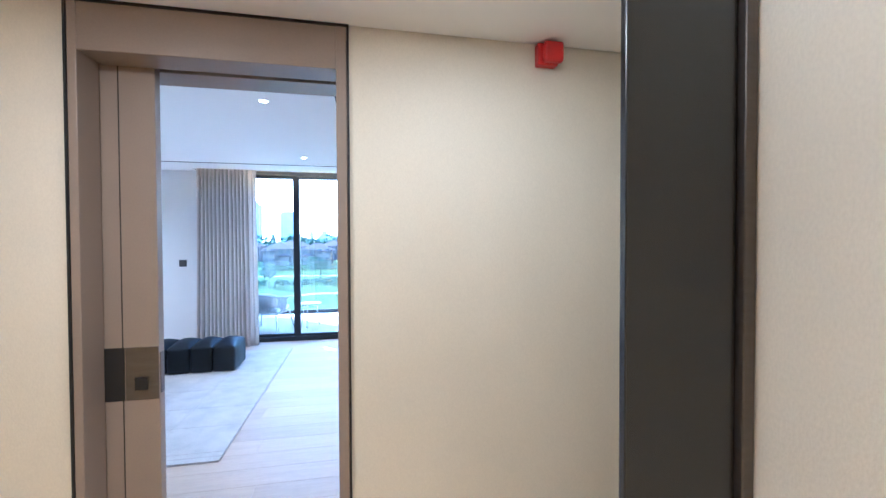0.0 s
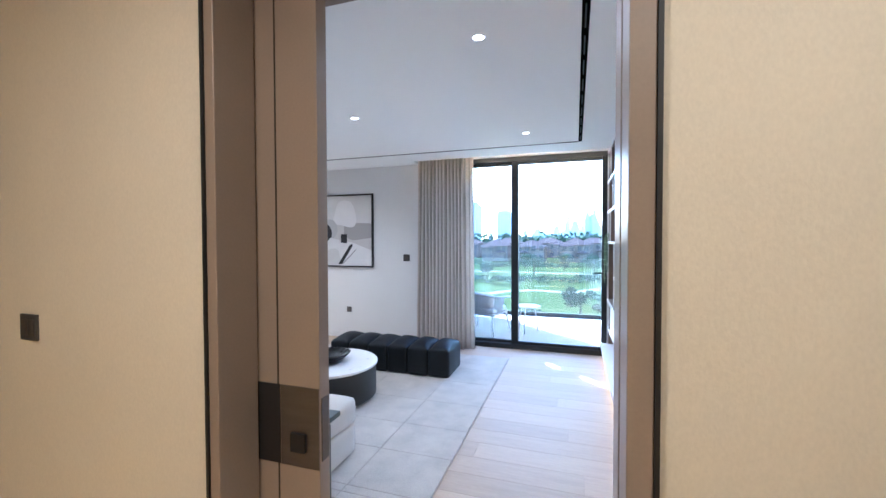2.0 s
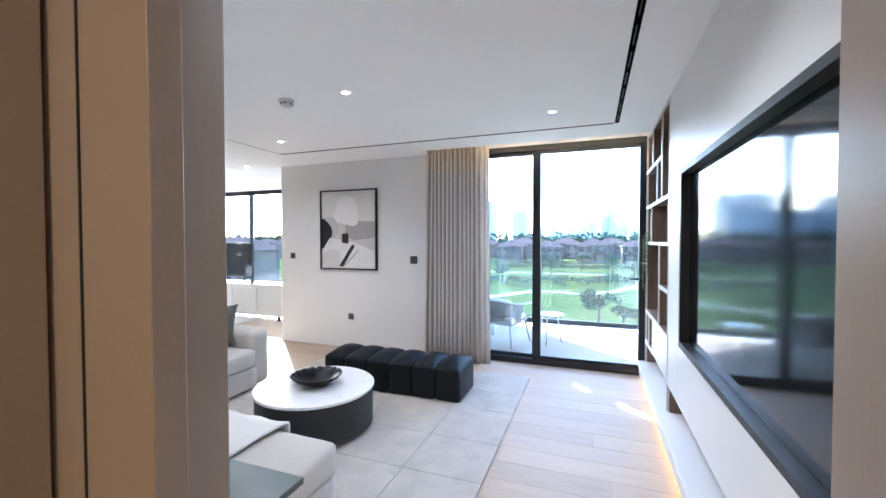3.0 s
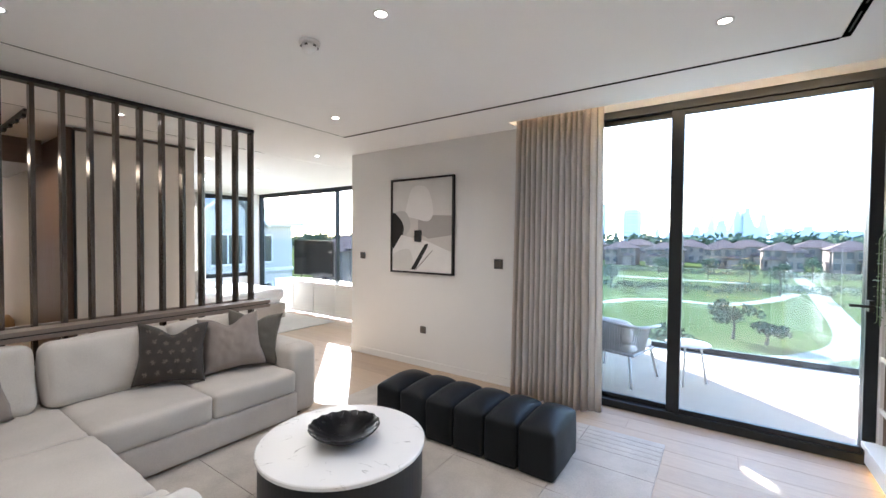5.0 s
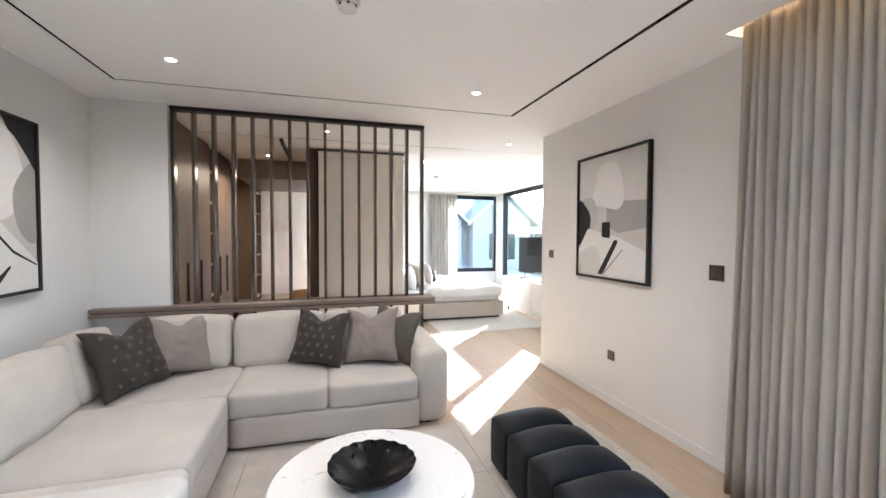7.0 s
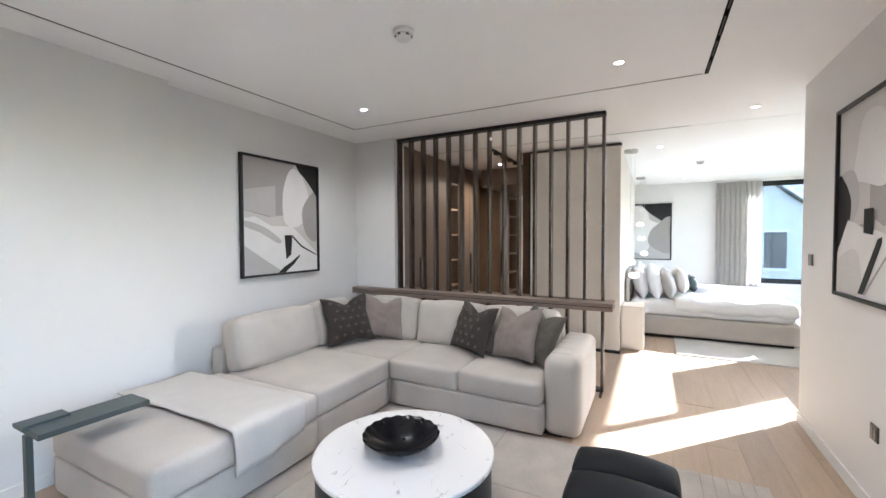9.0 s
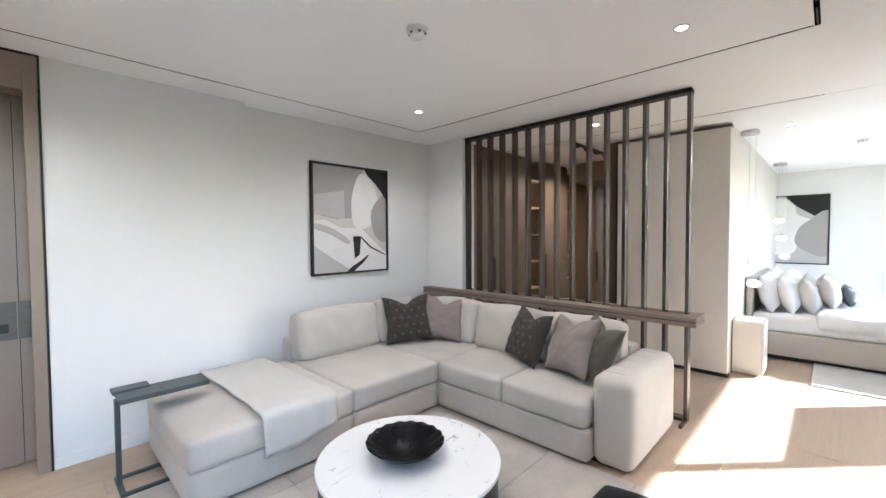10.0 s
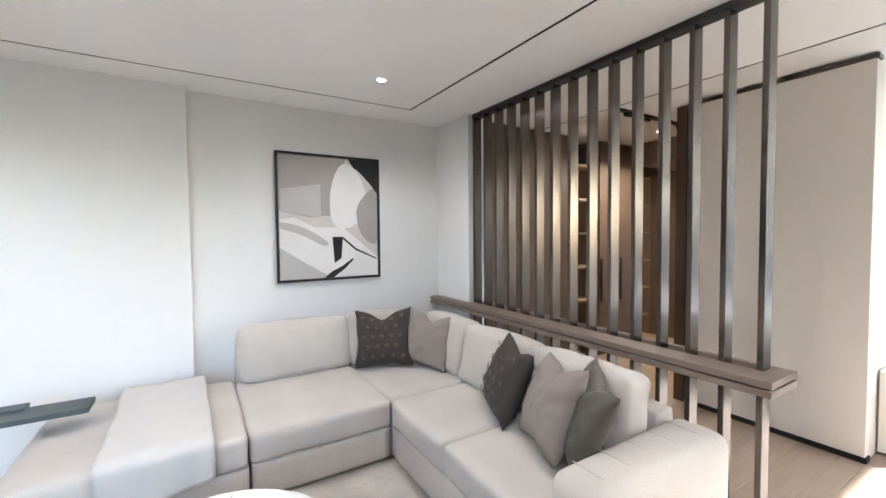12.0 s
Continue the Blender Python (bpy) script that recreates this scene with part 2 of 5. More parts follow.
def part(name, bm, material, parent, label="", smooth=False):
    base = root_base(parent)
    bmesh.ops.translate(bm, vec=-base, verts=bm.verts)
    ob = new(name, finish(bm, name, material, smooth))
    ob.parent = parent
    if label:
        ob["label"] = label
    return ob


def solid(name, bm, material, label, category, group="", kind="", smooth=False):
    """A thing of one mesh, its origin at its lowest middle."""
    lo = [min(v.co[i] for v in bm.verts) for i in range(3)]
    hi = [max(v.co[i] for v in bm.verts) for i in range(3)]
    base = Vector(((lo[0] + hi[0]) / 2, (lo[1] + hi[1]) / 2, lo[2]))
    bmesh.ops.translate(bm, vec=-base, verts=bm.verts)
    ob = new(name, finish(bm, name, material, smooth))
    ob.location = base
    BASES[ob] = base
    return tagged(ob, label, category, group, kind)


def box(x0, x1, y0, y1, z0, z1, bevel=0.0, bm=None, seg=2):
    own = bmesh.new()
    bmesh.ops.create_cube(own, size=1)
    for v in own.verts:
        v.co = Vector(((x0 + x1) / 2 + v.co.x * (x1 - x0), (y0 + y1) / 2 + v.co.y * (y1 - y0), (z0 + z1) / 2 + v.co.z * (z1 - z0)))
    if bevel:
        bmesh.ops.bevel(own, geom=own.edges[:], offset=bevel, segments=seg, profile=0.5, affect="EDGES")
    if bm is None:
        return own
    me = bpy.data.meshes.new("tmp")
    own.to_mesh(me)
    own.free()
    bm.from_mesh(me)
    bpy.data.meshes.remove(me)
    return bm


def boxes(rows, bevel=0.0):
    bm = bmesh.new()
    for r in rows:
        box(*r, bevel=bevel, bm=bm)
    return bm


def soft_box(x0, x1, y0, y1, z0, z1, r=0.05, cuts=10, puff=0.0, rough=0.0, seed=0.0):
    """An upholstered block: rounded all round, puffed at the faces and slightly uneven."""
    bm = bmesh.new()
    bmesh.ops.create_cube(bm, size=2)
    bmesh.ops.subdivide_edges(bm, edges=bm.edges[:], cuts=cuts, use_grid_fill=True)
    half = Vector(((x1 - x0) / 2, (y1 - y0) / 2, (z1 - z0) / 2))
    mid = Vector(((x0 + x1) / 2, (y0 + y1) / 2, (z0 + z1) / 2))
    r = min(r, *half)
    for v in bm.verts:
        u = v.co.copy()
        # crowd the rows towards the edges
        w = Vector([math.copysign(1 - (1 - abs(c)) ** 1.5, c) if abs(c) < 1 else c for c in u])
        p = Vector([w[i] * half[i] for i in range(3)])
        q = Vector([max(-half[i] + r, min(half[i] - r, p[i])) for i in range(3)])
        d = p - q
        if d.length > 1e-6:
            p = q + d.normalized() * r
        n = d.normalized() if d.length > 1e-6 else Vector()
        if puff:
            for i in range(3):
                j, k = (i + 1) % 3, (i + 2) % 3
                p[i] += math.copysign(1, u[i]) * puff * (abs(u[i]) > 0.999) * (1 - w[j] ** 2) * (1 - w[k] ** 2)
        if rough:
            p += n * rough * noise.noise((p + mid) * 7 + Vector((seed, 0, 0)))
        v.co = p + mid
    return bm


def tube(points, radius, seg=8, bm=None):
    """A round rod along points."""
    bm = bm or bmesh.new()
    pts = [Vector(p) for p in points]
    rings = []
    for i, p in enumerate(pts):
        d = (pts[min(i + 1, len(pts) - 1)] - pts[max(i - 1, 0)]).normalized()
        a = d.cross(Vector((0, 0, 1)) if abs(d.z) < 0.9 else Vector((1, 0, 0))).normalized()
        b = d.cross(a)
        rr = radius[i] if isinstance(radius, (list, tuple)) else radius
        rings.append([bm.verts.new(p + (a * math.cos(2 * math.pi * k / seg) + b * math.sin(2 * math.pi * k / seg)) * rr) for k in range(seg)])
    for ra, rb in zip(rings, rings[1:]):
        for k in range(seg):
            bm.faces.new((ra[k], ra[(k + 1) % seg], rb[(k + 1) % seg], rb[k]))
    bm.faces.new(rings[0][::-1])
    bm.faces.new(rings[-1])
    bmesh.ops.recalc_face_normals(bm, faces=bm.faces[:])
    return bm


def lathe(profile, x, y, z, seg=64, wobble=None):
    """A turned shape from (radius, height) pairs; wobble(angle, radius) lifts the rim."""
    bm = bmesh.new()
    rings = []
    for r, h in profile:
        ring = []
        for k in range(seg):
            a = 2 * math.pi * k / seg
            rr, lift = (r, 0) if wobble is None else wobble(a, r)
            ring.append(bm.verts.new((x + rr * math.cos(a), y + rr * math.sin(a), z + h + lift)))
        rings.append(ring)
    for ra, rb in zip(rings, rings[1:]):
        for k in range(seg):
            bm.faces.new((ra[k], ra[(k + 1) % seg], rb[(k + 1) % seg], rb[k]))
    bm.faces.new(rings[0][::-1])
    bm.faces.new(rings[-1])
    bmesh.ops.recalc_face_normals(bm, faces=bm.faces[:])
    return bm


def pillow_mesh(w, h, t, seed=0.0, n=22, chop=0.0):
    """A scatter cushion standing in its x-z plane: pinched corners, full middle, creases."""
    bm = bmesh.new()
    rows = {}
    for side in (-1, 1):
        for i in range(n + 1):
            for j in range(n + 1):
                u, v = -1 + 2 * i / n, -1 + 2 * j / n
                edge = i in (0, n) or j in (0, n)
                if edge and side == 1:
                    rows[1, i, j] = rows[-1, i, j]
                    continue
                pin = 1 - 0.12 * (1 - abs(v) ** 1.7)
                pinz = 1 - 0.10 * (1 - abs(u) ** 1.7)
                thick = t / 2 * (max(0, 1 - abs(u) ** 2.6) * max(0, 1 - abs(v) ** 2.6)) ** 0.55
                crease = (0.014 * noise.noise(Vector((u * 2.2 + seed, v * 2.2, side * 3.0))) + 0.007 * noise.noise(Vector((u * 6 + seed, v * 4, side * 7.0)))) * (thick > 0.001)
                p = Vector((u * w / 2 * pin, side * (thick + crease), v * h / 2 * pinz))
                p.z -= chop * math.exp(-(u / 0.4) ** 2) * ((v + 1) / 2) ** 3
                p.x += 0.010 * noise.noise(Vector((v * 2, seed, 1.0)))
                p.z += 0.012 * noise.noise(Vector((u * 2, seed, 5.0)))
                rows[side, i, j] = bm.verts.new(p)
        for i in range(n):
            for j in range(n):
                q = [rows[side, i, j], rows[side, i + 1, j], rows[side, i + 1, j + 1], rows[side, i, j + 1]]
                bm.faces.new(q if side < 0 else q[::-1])
    bmesh.ops.recalc_face_normals(bm, faces=bm.faces[:])
    return bm


def curtain_mesh(x0, x1, y, z0, z1, folds, depth, along_y=False, seed=0, flare=0.0, tail=0.0):
    """Hanging cloth in deep pleats with a thickness; tail flattens the leading edge."""
    bm = bmesh.new()
    n, rows = folds * 14, 14
    grid = []
    for j in range(rows + 1):
        v = j / rows
        line = []
        for i in range(n + 1):
            u = i / n
            ph = u * folds * 2 * math.pi + 1.6 * noise.noise(Vector((u * folds * 0.45, seed, v * 0.6)))
            amp = depth * (0.9 + 0.1 * (1 - v)) * (1 + 0.5 * noise.noise(Vector((u * folds * 0.5, seed + 4, v))))
            amp *= 1 - 0.8 * max(0.0, min(1.0, (u - 0.86) / 0.04)) * tail
            off = amp * (1.0 - 2.0 * abs(math.sin(ph / 2)) ** 0.75)
            s = x0 + (x1 - x0) * u + flare * (1 - v) * (u - 0.5) - 0.17 * (x1 - x0) / folds * math.sin(ph)
            p = (y + off, s) if along_y else (s, y + off)
            line.append(bm.verts.new((p[0], p[1], z0 + (z1 - z0) * v)))
        grid.append(line)
    for a, b in zip(grid, grid[1:]):
        for i in range(n):
            bm.faces.new((a[i], a[i + 1], b[i + 1], b[i]))
    bmesh.ops.solidify(bm, geom=bm.faces[:], thickness=0.004)
    return bm


def structure(name, bm, material, label=""):
    me = finish(bm, name, material, False)
    return tagged(new(name, me), label, "", "", "structure")


GLOSSLACQUER = mat("polished_cream_lacquer", (0.64, 0.60, 0.545), 0.10, vary=0.03, scale=3, grain=60, coat=1.0)

# ---- structure: the living room ----
CZ, HZ = 2.75, 2.70
GROUND = -6.5

structure("wall_south_hall_side", boxes([(-7.0, -1.25, 2.05, 2.16, 0, CZ), (-1.25, -0.06, 2.05, 2.16, 2.698, CZ), (-0.06, 3.0, 2.05, 2.2, 0, CZ)]), CREAM, "cream textured wallcovering of the stair hall")
structure("wall_south", boxes([(-2.55, -1.262, 2.36, 2.5, 0, CZ), (-5.1, -2.55, 2.26, 2.40, 0, CZ), (-0.05, 0.75, 2.2, 2.5, 0, CZ)]), WHITE, "smooth white painted wall with a shallow niche")
structure("wall_north", boxes([(-5.02, -2.50, 6.91, 7.15, 0, CZ)]), WHITE, "smooth warm white painted wall")
structure("wall_north_head", boxes([(-2.50, 0.75, 7.0, 7.15, 2.792, 3.1), (0.19, 0.75, 6.93, 7.15, 0, 2.792)]), WHITE)
structure("wall_east", boxes([(0.60, 0.75, 2.5, 6.93, 0, 3.0)]), WHITE)
structure("wall_screen_stub", boxes([(-5.1, -4.88, 2.40, 3.0, 0, CZ)]), WHITE, "white wall end beside the slatted screen")
# ceilings, with shadow gaps and the curtain pocket left open
GX0, GX1, GY0, GY1, G = -4.345, -0.175, 2.825, 6.165, 0.022
structure("ceiling", boxes([
    (-12.0, 0.75, 2.1, GY0 - G / 2, CZ, CZ + 0.15), (-5.96, 0.75, GY1 + G / 2, 6.66, CZ, CZ + 0.15), (-5.96, -3.64, 6.66, 9.28, CZ, CZ + 0.15), (-3.64, -2.50, 6.66, 7.12, CZ, CZ + 0.15),
    (-5.945, GX0 - G / 2, GY0 - G / 2, GY1 + G / 2, CZ, CZ + 0.15), (GX1 + G / 2, 0.75, GY0 - G / 2, GY1 + G / 2, CZ, CZ + 0.15),
    (GX0 + G / 2, GX1 - G / 2, GY0 + G / 2, GY1 - G / 2, CZ, CZ + 0.15), (-12.0, -5.972, GY0 - G / 2, 9.28, CZ, CZ + 0.15),
    (-2.5, 0.75, 6.66, 7.0, 2.86, 3.05)]), CEIL, "white plaster ceiling with fine shadow gaps")
# near-black strips fill the gaps just above the ceiling, in place of their shade
structure("ceiling_gap_shade_strips", boxes([(GX0 - G, GX1 + G, y - G * 0.45, y + G * 0.45, CZ + 0.003, CZ + 0.12) for y in (GY0, GY1)] + [(x - G * 0.45, x + G * 0.45, GY0 + G, GY1 - G, CZ + 0.003, CZ + 0.12) for x in (GX0, GX1)] + [(-5.9705, -5.9465, 2.84, 6.15, CZ + 0.003, CZ + 0.12), (-5.971, -5.961, 6.16, 9.3, CZ + 0.003, CZ + 0.12)]), GAPSHADE)
structure("hall_ceiling", boxes([(-7.0, 3.0, -4.6, 2.045, HZ, HZ + 0.1)]), CEIL)


def baseboard(x0, x1, y0, y1):
    structure("baseboard", boxes([(x0, x1, y0, y1, 0.0, 0.085)], 0.002), WHITE)


baseboard(-2.55, -1.264, 2.5, 2.512)
baseboard(-4.88, -2.552, 2.40, 2.412)
baseboard(-5.03, -2.50, 6.898, 6.91)
baseboard(-5.032, -5.02, 6.898, 7.15)

# linear slot diffusers in the ceiling gap


def slot_diffuser(x0, x1, y0, y1):
    t = thing("slot_diffuser", ((x0 + x1) / 2, (y0 + y1) / 2, CZ), "black linear air slot set flush in the ceiling", "air vent", "ceiling slot diffusers")
    # shallow near-black block, painted in for the slot's shaded depth
    part("throat", boxes([(x0, x1, y0, y1, CZ - 0.003, CZ + 0.02)]), GAPSHADE, t)
    longx = x1 - x0 > y1 - y0
    n = int(max(x1 - x0, y1 - y0) / 0.3)
    for i in range(n):
        if longx:
            a = x0 + (x1 - x0) * (i + 0.04) / n
            part("blade", boxes([(a, a + 0.24, (y0 + y1) / 2 - 0.004, (y0 + y1) / 2 + 0.004, CZ - 0.005, CZ + 0.004)]), BLACK, t)
        else:
            a = y0 + (y1 - y0) * (i + 0.04) / n
            part("blade", boxes([((x0 + x1) / 2 - 0.004, (x0 + x1) / 2 + 0.004, a, a + 0.24, CZ - 0.005, CZ + 0.004)]), BLACK, t)


slot_diffuser(GX1 - 0.02, GX1 + 0.02, 2.9, 6.16)
slot_diffuser(GX0, GX1 - 0.024, GY1 - 0.013, GY1 + 0.013)


def downlight(x, y, z=CZ):
    t = thing("downlight", (x, y, z), "small recessed round white ceiling downlight, lit", "downlight", "ceiling downlights")
    part("trim_ring", lathe([(0.043, -0.001), (0.042, -0.006), (0.033, -0.006), (0.029, 0.0)], x, y, z, 24), WHITE, t, smooth=True)
    part("lens", lathe([(0.0285, -0.003), (0.0275, -0.004), (0.001, -0.0045)], x, y, z, 24), DOWNLIGHT, t, "bright warm white lens")


for dx, dy in [(-3.83, 5.60), (-3.82, 3.38), (-2.21, 4.52), (-0.74, 5.58), (-0.75, 3.40), (-5.48, 6.67), (-5.48, 4.39), (-7.4, 6.9), (-9.2, 6.9), (-9.35, 6.95), (-10.6, 6.4), (-7.2, 3.55), (-8.7, 3.55), (-7.0, 5.9)]:
    downlight(dx, dy)


def smoke_detector(x, y):
    t = thing("smoke_detector", (x, y, CZ), "round white smoke detector on the ceiling", "smoke detector", "smoke detectors")
    part("base_plate", lathe([(0.062, 0), (0.062, -0.014), (0.055, -0.018), (0.01, -0.018)], x, y, CZ, 32), SHELFWHITE, t, smooth=True)
    part("sensor_dome", lathe([(0.045, -0.018), (0.045, -0.04), (0.036, -0.052), (0.004, -0.054)], x, y, CZ, 32), WHITE, t, smooth=True)
    for k in range(6):
        a = k * math.pi / 3
        part("slit", boxes([(x + 0.042 * math.cos(a) - 0.008, x + 0.042 * math.cos(a) + 0.008, y + 0.042 * math.sin(a) - 0.008, y + 0.042 * math.sin(a) + 0.008, CZ - 0.036, CZ - 0.026)]), DARKGREY, t)


for dx, dy in [(-3.83, 5.60), (-3.82, 3.38), (-2.21, 4.52), (-0.74, 5.58), (-0.75, 3.40)]:
    lamp("downlight_lamp", "SPOT", look((dx, dy, CZ - 0.02), (dx, dy, 0)), 3, (1.0, 0.93, 0.84), cone=radians(150), size=0.04)
smoke_detector(-2.775, 4.505)
smoke_detector(-8.5, 6.5)

# ---- windows ----


def window(name, x0, x1, y, z0, z1, mullions, along_y=False, fw=0.07, depth=0.12, handle=None, mw=None, pane=PANE):
    """A dark metal window: outer frame, sashes and panes. It lies along x, or along y."""
    mid = (x0 + x1) / 2
    t = thing(name, (y, mid, z0) if along_y else (mid, y, z0), "tall dark anthracite aluminium sliding window with clear panes", "window", "", "structure")

    def bar(nm, a0, a1, c0, c1, d0, d1):
        row = (y + d0, y + d1, a0, a1, c0, c1) if along_y else (a0, a1, y + d0, y + d1, c0, c1)
        return part(nm, boxes([row], 0.004), ALU, t)
    d = depth / 2
    bar("frame_sill", x0, x1, z0, z0 + fw, -d, d)
    bar("frame_head", x0, x1, z1 - fw, z1, -d - 0.004, d)
    bar("frame_jamb", x0, x0 + fw, z0 + fw, z1 - fw, -d, d)
    bar("frame_jamb", x1 - fw, x1, z0 + fw, z1 - fw, -d, d)
    edges = [x0 + fw] + list(mullions) + [x1 - fw]
    for i, m in enumerate(mullions):
        bar("mullion", m - (mw or fw) / 2, m + (mw or fw) / 2, z0 + fw, z1 - fw, -d + 0.01, d - 0.01)
    for i, (a, b) in enumerate(zip(edges, edges[1:])):
        o = -0.022 if i % 2 else 0.022
        bar("sash_rail", a, b, z0 + fw, z0 + fw + 0.045, o - 0.018, o + 0.018)
        bar("sash_rail", a, b, z1 - fw - 0.045, z1 - fw, o - 0.018, o + 0.018)
        row = (y + o - 0.004, y + o + 0.004, a, b, z0 + fw + 0.04, z1 - fw - 0.04) if along_y else (a, b, y + o - 0.004, y + o + 0.004, z0 + fw + 0.04, z1 - fw - 0.04)
        p = part("pane", boxes([row]), pane, t, "clear glass pane")
        p.visible_shadow = pane is not PANE
    if handle:
        bar("handle", handle - 0.012, handle + 0.012, 1.0, 1.2, -d - 0.05, -d - 0.03)
    return t


window("window_1", -2.50, 0.19, 7.06, 0.0, 2.79, [-1.06], handle=None, mw=0.10)
part("lever", boxes([(0.02, 0.15, 6.93, 6.945, 1.13, 1.15), (0.12, 0.15, 6.935, 7.0, 1.10, 1.18)], 0.003), BLACK, bpy.data.objects["window_1"], "black lever handle")

# curtain
c = thing("curtain", (-2.03, 6.72, 0), "floor-length pleated grey linen curtain drawn to one side", "curtain")
part("cloth", curtain_mesh(-2.46, -1.63, 6.79, 0.01, 2.79, 15, 0.092, flare=0.05, tail=1.0), CURTAIN, c, smooth=True)
part("track", boxes([(-2.48, 0.15, 6.75, 6.79, 2.80, 2.83)]), SHELFWHITE, c)
led = thing("cove_light", (-1.2, 6.88, 2.80), "warm hidden strip light in the curtain pocket", "strip light")
part("strip", boxes([(-2.48, 0.15, 6.675, 6.69, 2.80, 2.815)]), LEDWARM, led)

# ---- the pocket door ----
DX0, DX1, DH = -1.207, -0.118, 2.48
dframe = thing("door_1", (-0.64, 2.24, 0), "taupe lacquered pocket door slid most of the way open", "door", "", "structure")
part("hall_casing", boxes([(-1.243, DX0, 2.035, 2.19, 0, 2.688), (DX1, -0.067, 2.035, 2.165, 0, 2.688), (DX0, DX1, 2.037, 2.20, DH, 2.688)], 0.003), TAUPE, dframe)
part("room_casing", boxes([(-1.257, -1.19, 2.262, 2.512, 0, 2.735), (-0.08, -0.054, 2.332, 2.512, 0, 2.735), (-1.19, DX1, 2.32, 2.51, DH + 0.03, 2.735)], 0.003), TAUPE, dframe)
part("strike_lining", boxes([(DX1 + 0.03, -0.054, 2.167, 2.33, 0, 2.65)]), BLACK, dframe)
part("strike_panel", boxes([(DX1, DX1 + 0.029, 2.196, 2.33, 0, DH)], 0.002), TAUPE, dframe)
part("head_track", boxes([(-1.19, DX1, 2.20, 2.32, DH + 0.06, DH + 0.1)]), BLACK, dframe)
for x0, x1, y0, y1, z0, z1 in [(-1.254, -1.244, 2.03, 2.06, 0, 2.698), (-0.066, -0.056, 2.03, 2.06, 0, 2.698), (-1.244, -0.066, 2.03, 2.06, 2.689, 2.698),
                               (-1.27, -1.258, 2.49, 2.516, 0, 2.747), (-0.053, -0.041, 2.49, 2.516, 0, 2.747), (-1.258, -0.053, 2.49, 2.516, 2.736, 2.747)]:
    part("shadow_trim", boxes([(x0, x1, y0, y1, z0, z1)]), BLACK, dframe, "thin black metal trim")
leaf = part("sliding_leaf", boxes([(-2.0, -0.977, 2.198, 2.25, 0.008, DH + 0.05)], 0.002), TAUPE, dframe, "taupe door leaf half hidden in its pocket")
for side, y in ((-1, 2.198), (1, 2.25)):
    ys = (y - 0.003, y + 0.001) if side < 0 else (y - 0.001, y + 0.003)
    part("lock_plate", boxes([(-1.122, -0.979, ys[0], ys[1], 0.875, 1.132)]), BRONZE, leaf, "bronze pull plate")
    part("pull_recess", boxes([(-1.22, -1.126, ys[0], ys[1], 0.875, 1.132)]), BLACK if side < 0 else BRONZE, leaf)
    yb = (y - 0.014, y - 0.003) if side < 0 else (y + 0.003, y + 0.014)
    part("thumb_turn", boxes([(-1.08, -1.025, yb[0], yb[1], 0.925, 0.985)], 0.002), BLACK, leaf, "square black thumb turn")
    for xg in (-1.133,):
        part("groove", boxes([(xg - 0.002, xg + 0.002, ys[0] + 0.0005, ys[1] - 0.0005, 0.02, DH)]), BLACK, leaf)
part("edge_latch", boxes([(-0.9775, -0.974, 2.206, 2.242, 0.90, 1.10)]), BRONZE, leaf)

# ---- the stair hall ----
structure("hall_wall_west", boxes([(-7.0, -6.9, -4.6, 1.98, 0, 3)]), CREAM)
structure("hall_wall_south", boxes([(-7.0, 3.0, -4.7, -4.6, 0, 5)]), CREAM)
structure("hall_wall_east", boxes([(2.9, 3.0, 0.97, 2.05, 0, 3), (0.80, 0.97, -4.6, 0.70, 0, HZ), (0.80, 2.9, 0.85, 0.97, 0, HZ)]), CREAM)
post = thing("hall_pillar", (0.64, 0.8, 0), "tall black lacquered pillar casing in the stair hall", "pillar")
part("face_panel", boxes([(0.505, 0.765, 0.70, 0.72, 0.0, HZ - 0.004)], 0.003), GLOSSBLACK, post)
part("core", boxes([(0.64, 0.798, 0.722, 0.848, 0.0, HZ - 0.004)]), BLACK, post)
part("edge_strip", boxes([(0.768, 0.798, 0.685, 0.715, 0.0, HZ - 0.004)], 0.003), BRONZE, post)
al = thing("alarm_sounder", (0.98, 2.0, 2.575), "red square fire alarm sounder on the wall", "fire alarm")
part("back_box", boxes([(0.92, 1.035, 2.0, 2.05, 2.575, 2.69)], 0.008), RED, al)
part("face", boxes([(0.94, 1.047, 1.955, 2.002, 2.58, 2.685)], 0.014), RED, al)


def plate(x, y, z, side, size=0.086):
    """A small wall plate on a wall that faces -y (side -1) or +y."""
    y0, y1 = (y - 0.009, y) if side < 0 else (y, y + 0.009)
    t = thing("wall_switch", (x, y, z - size / 2), "square dark bronze wall switch plate", "switch", "wall plates")
    part("plate", boxes([(x - size / 2, x + size / 2, y0, y1, z - size / 2, z + size / 2)], 0.002), DARKGREY, t)
    f0, f1 = (y0 - 0.003, y0) if side < 0 else (y1, y1 + 0.003)
    for k in (-1, 1):
        part("rocker", boxes([(x + k * 0.018 - 0.015, x + k * 0.018 + 0.015, f0, f1, z - 0.03, z + 0.03)], 0.001), BRONZE, t)
    return t


plate(-2.10, 2.05, 1.285, -1, 0.095)
plate(-2.72, 6.91, 1.315, -1, 0.105)
plate(-4.80, 6.91, 1.35, -1)
plate(-3.745, 6.91, 0.46, -1)

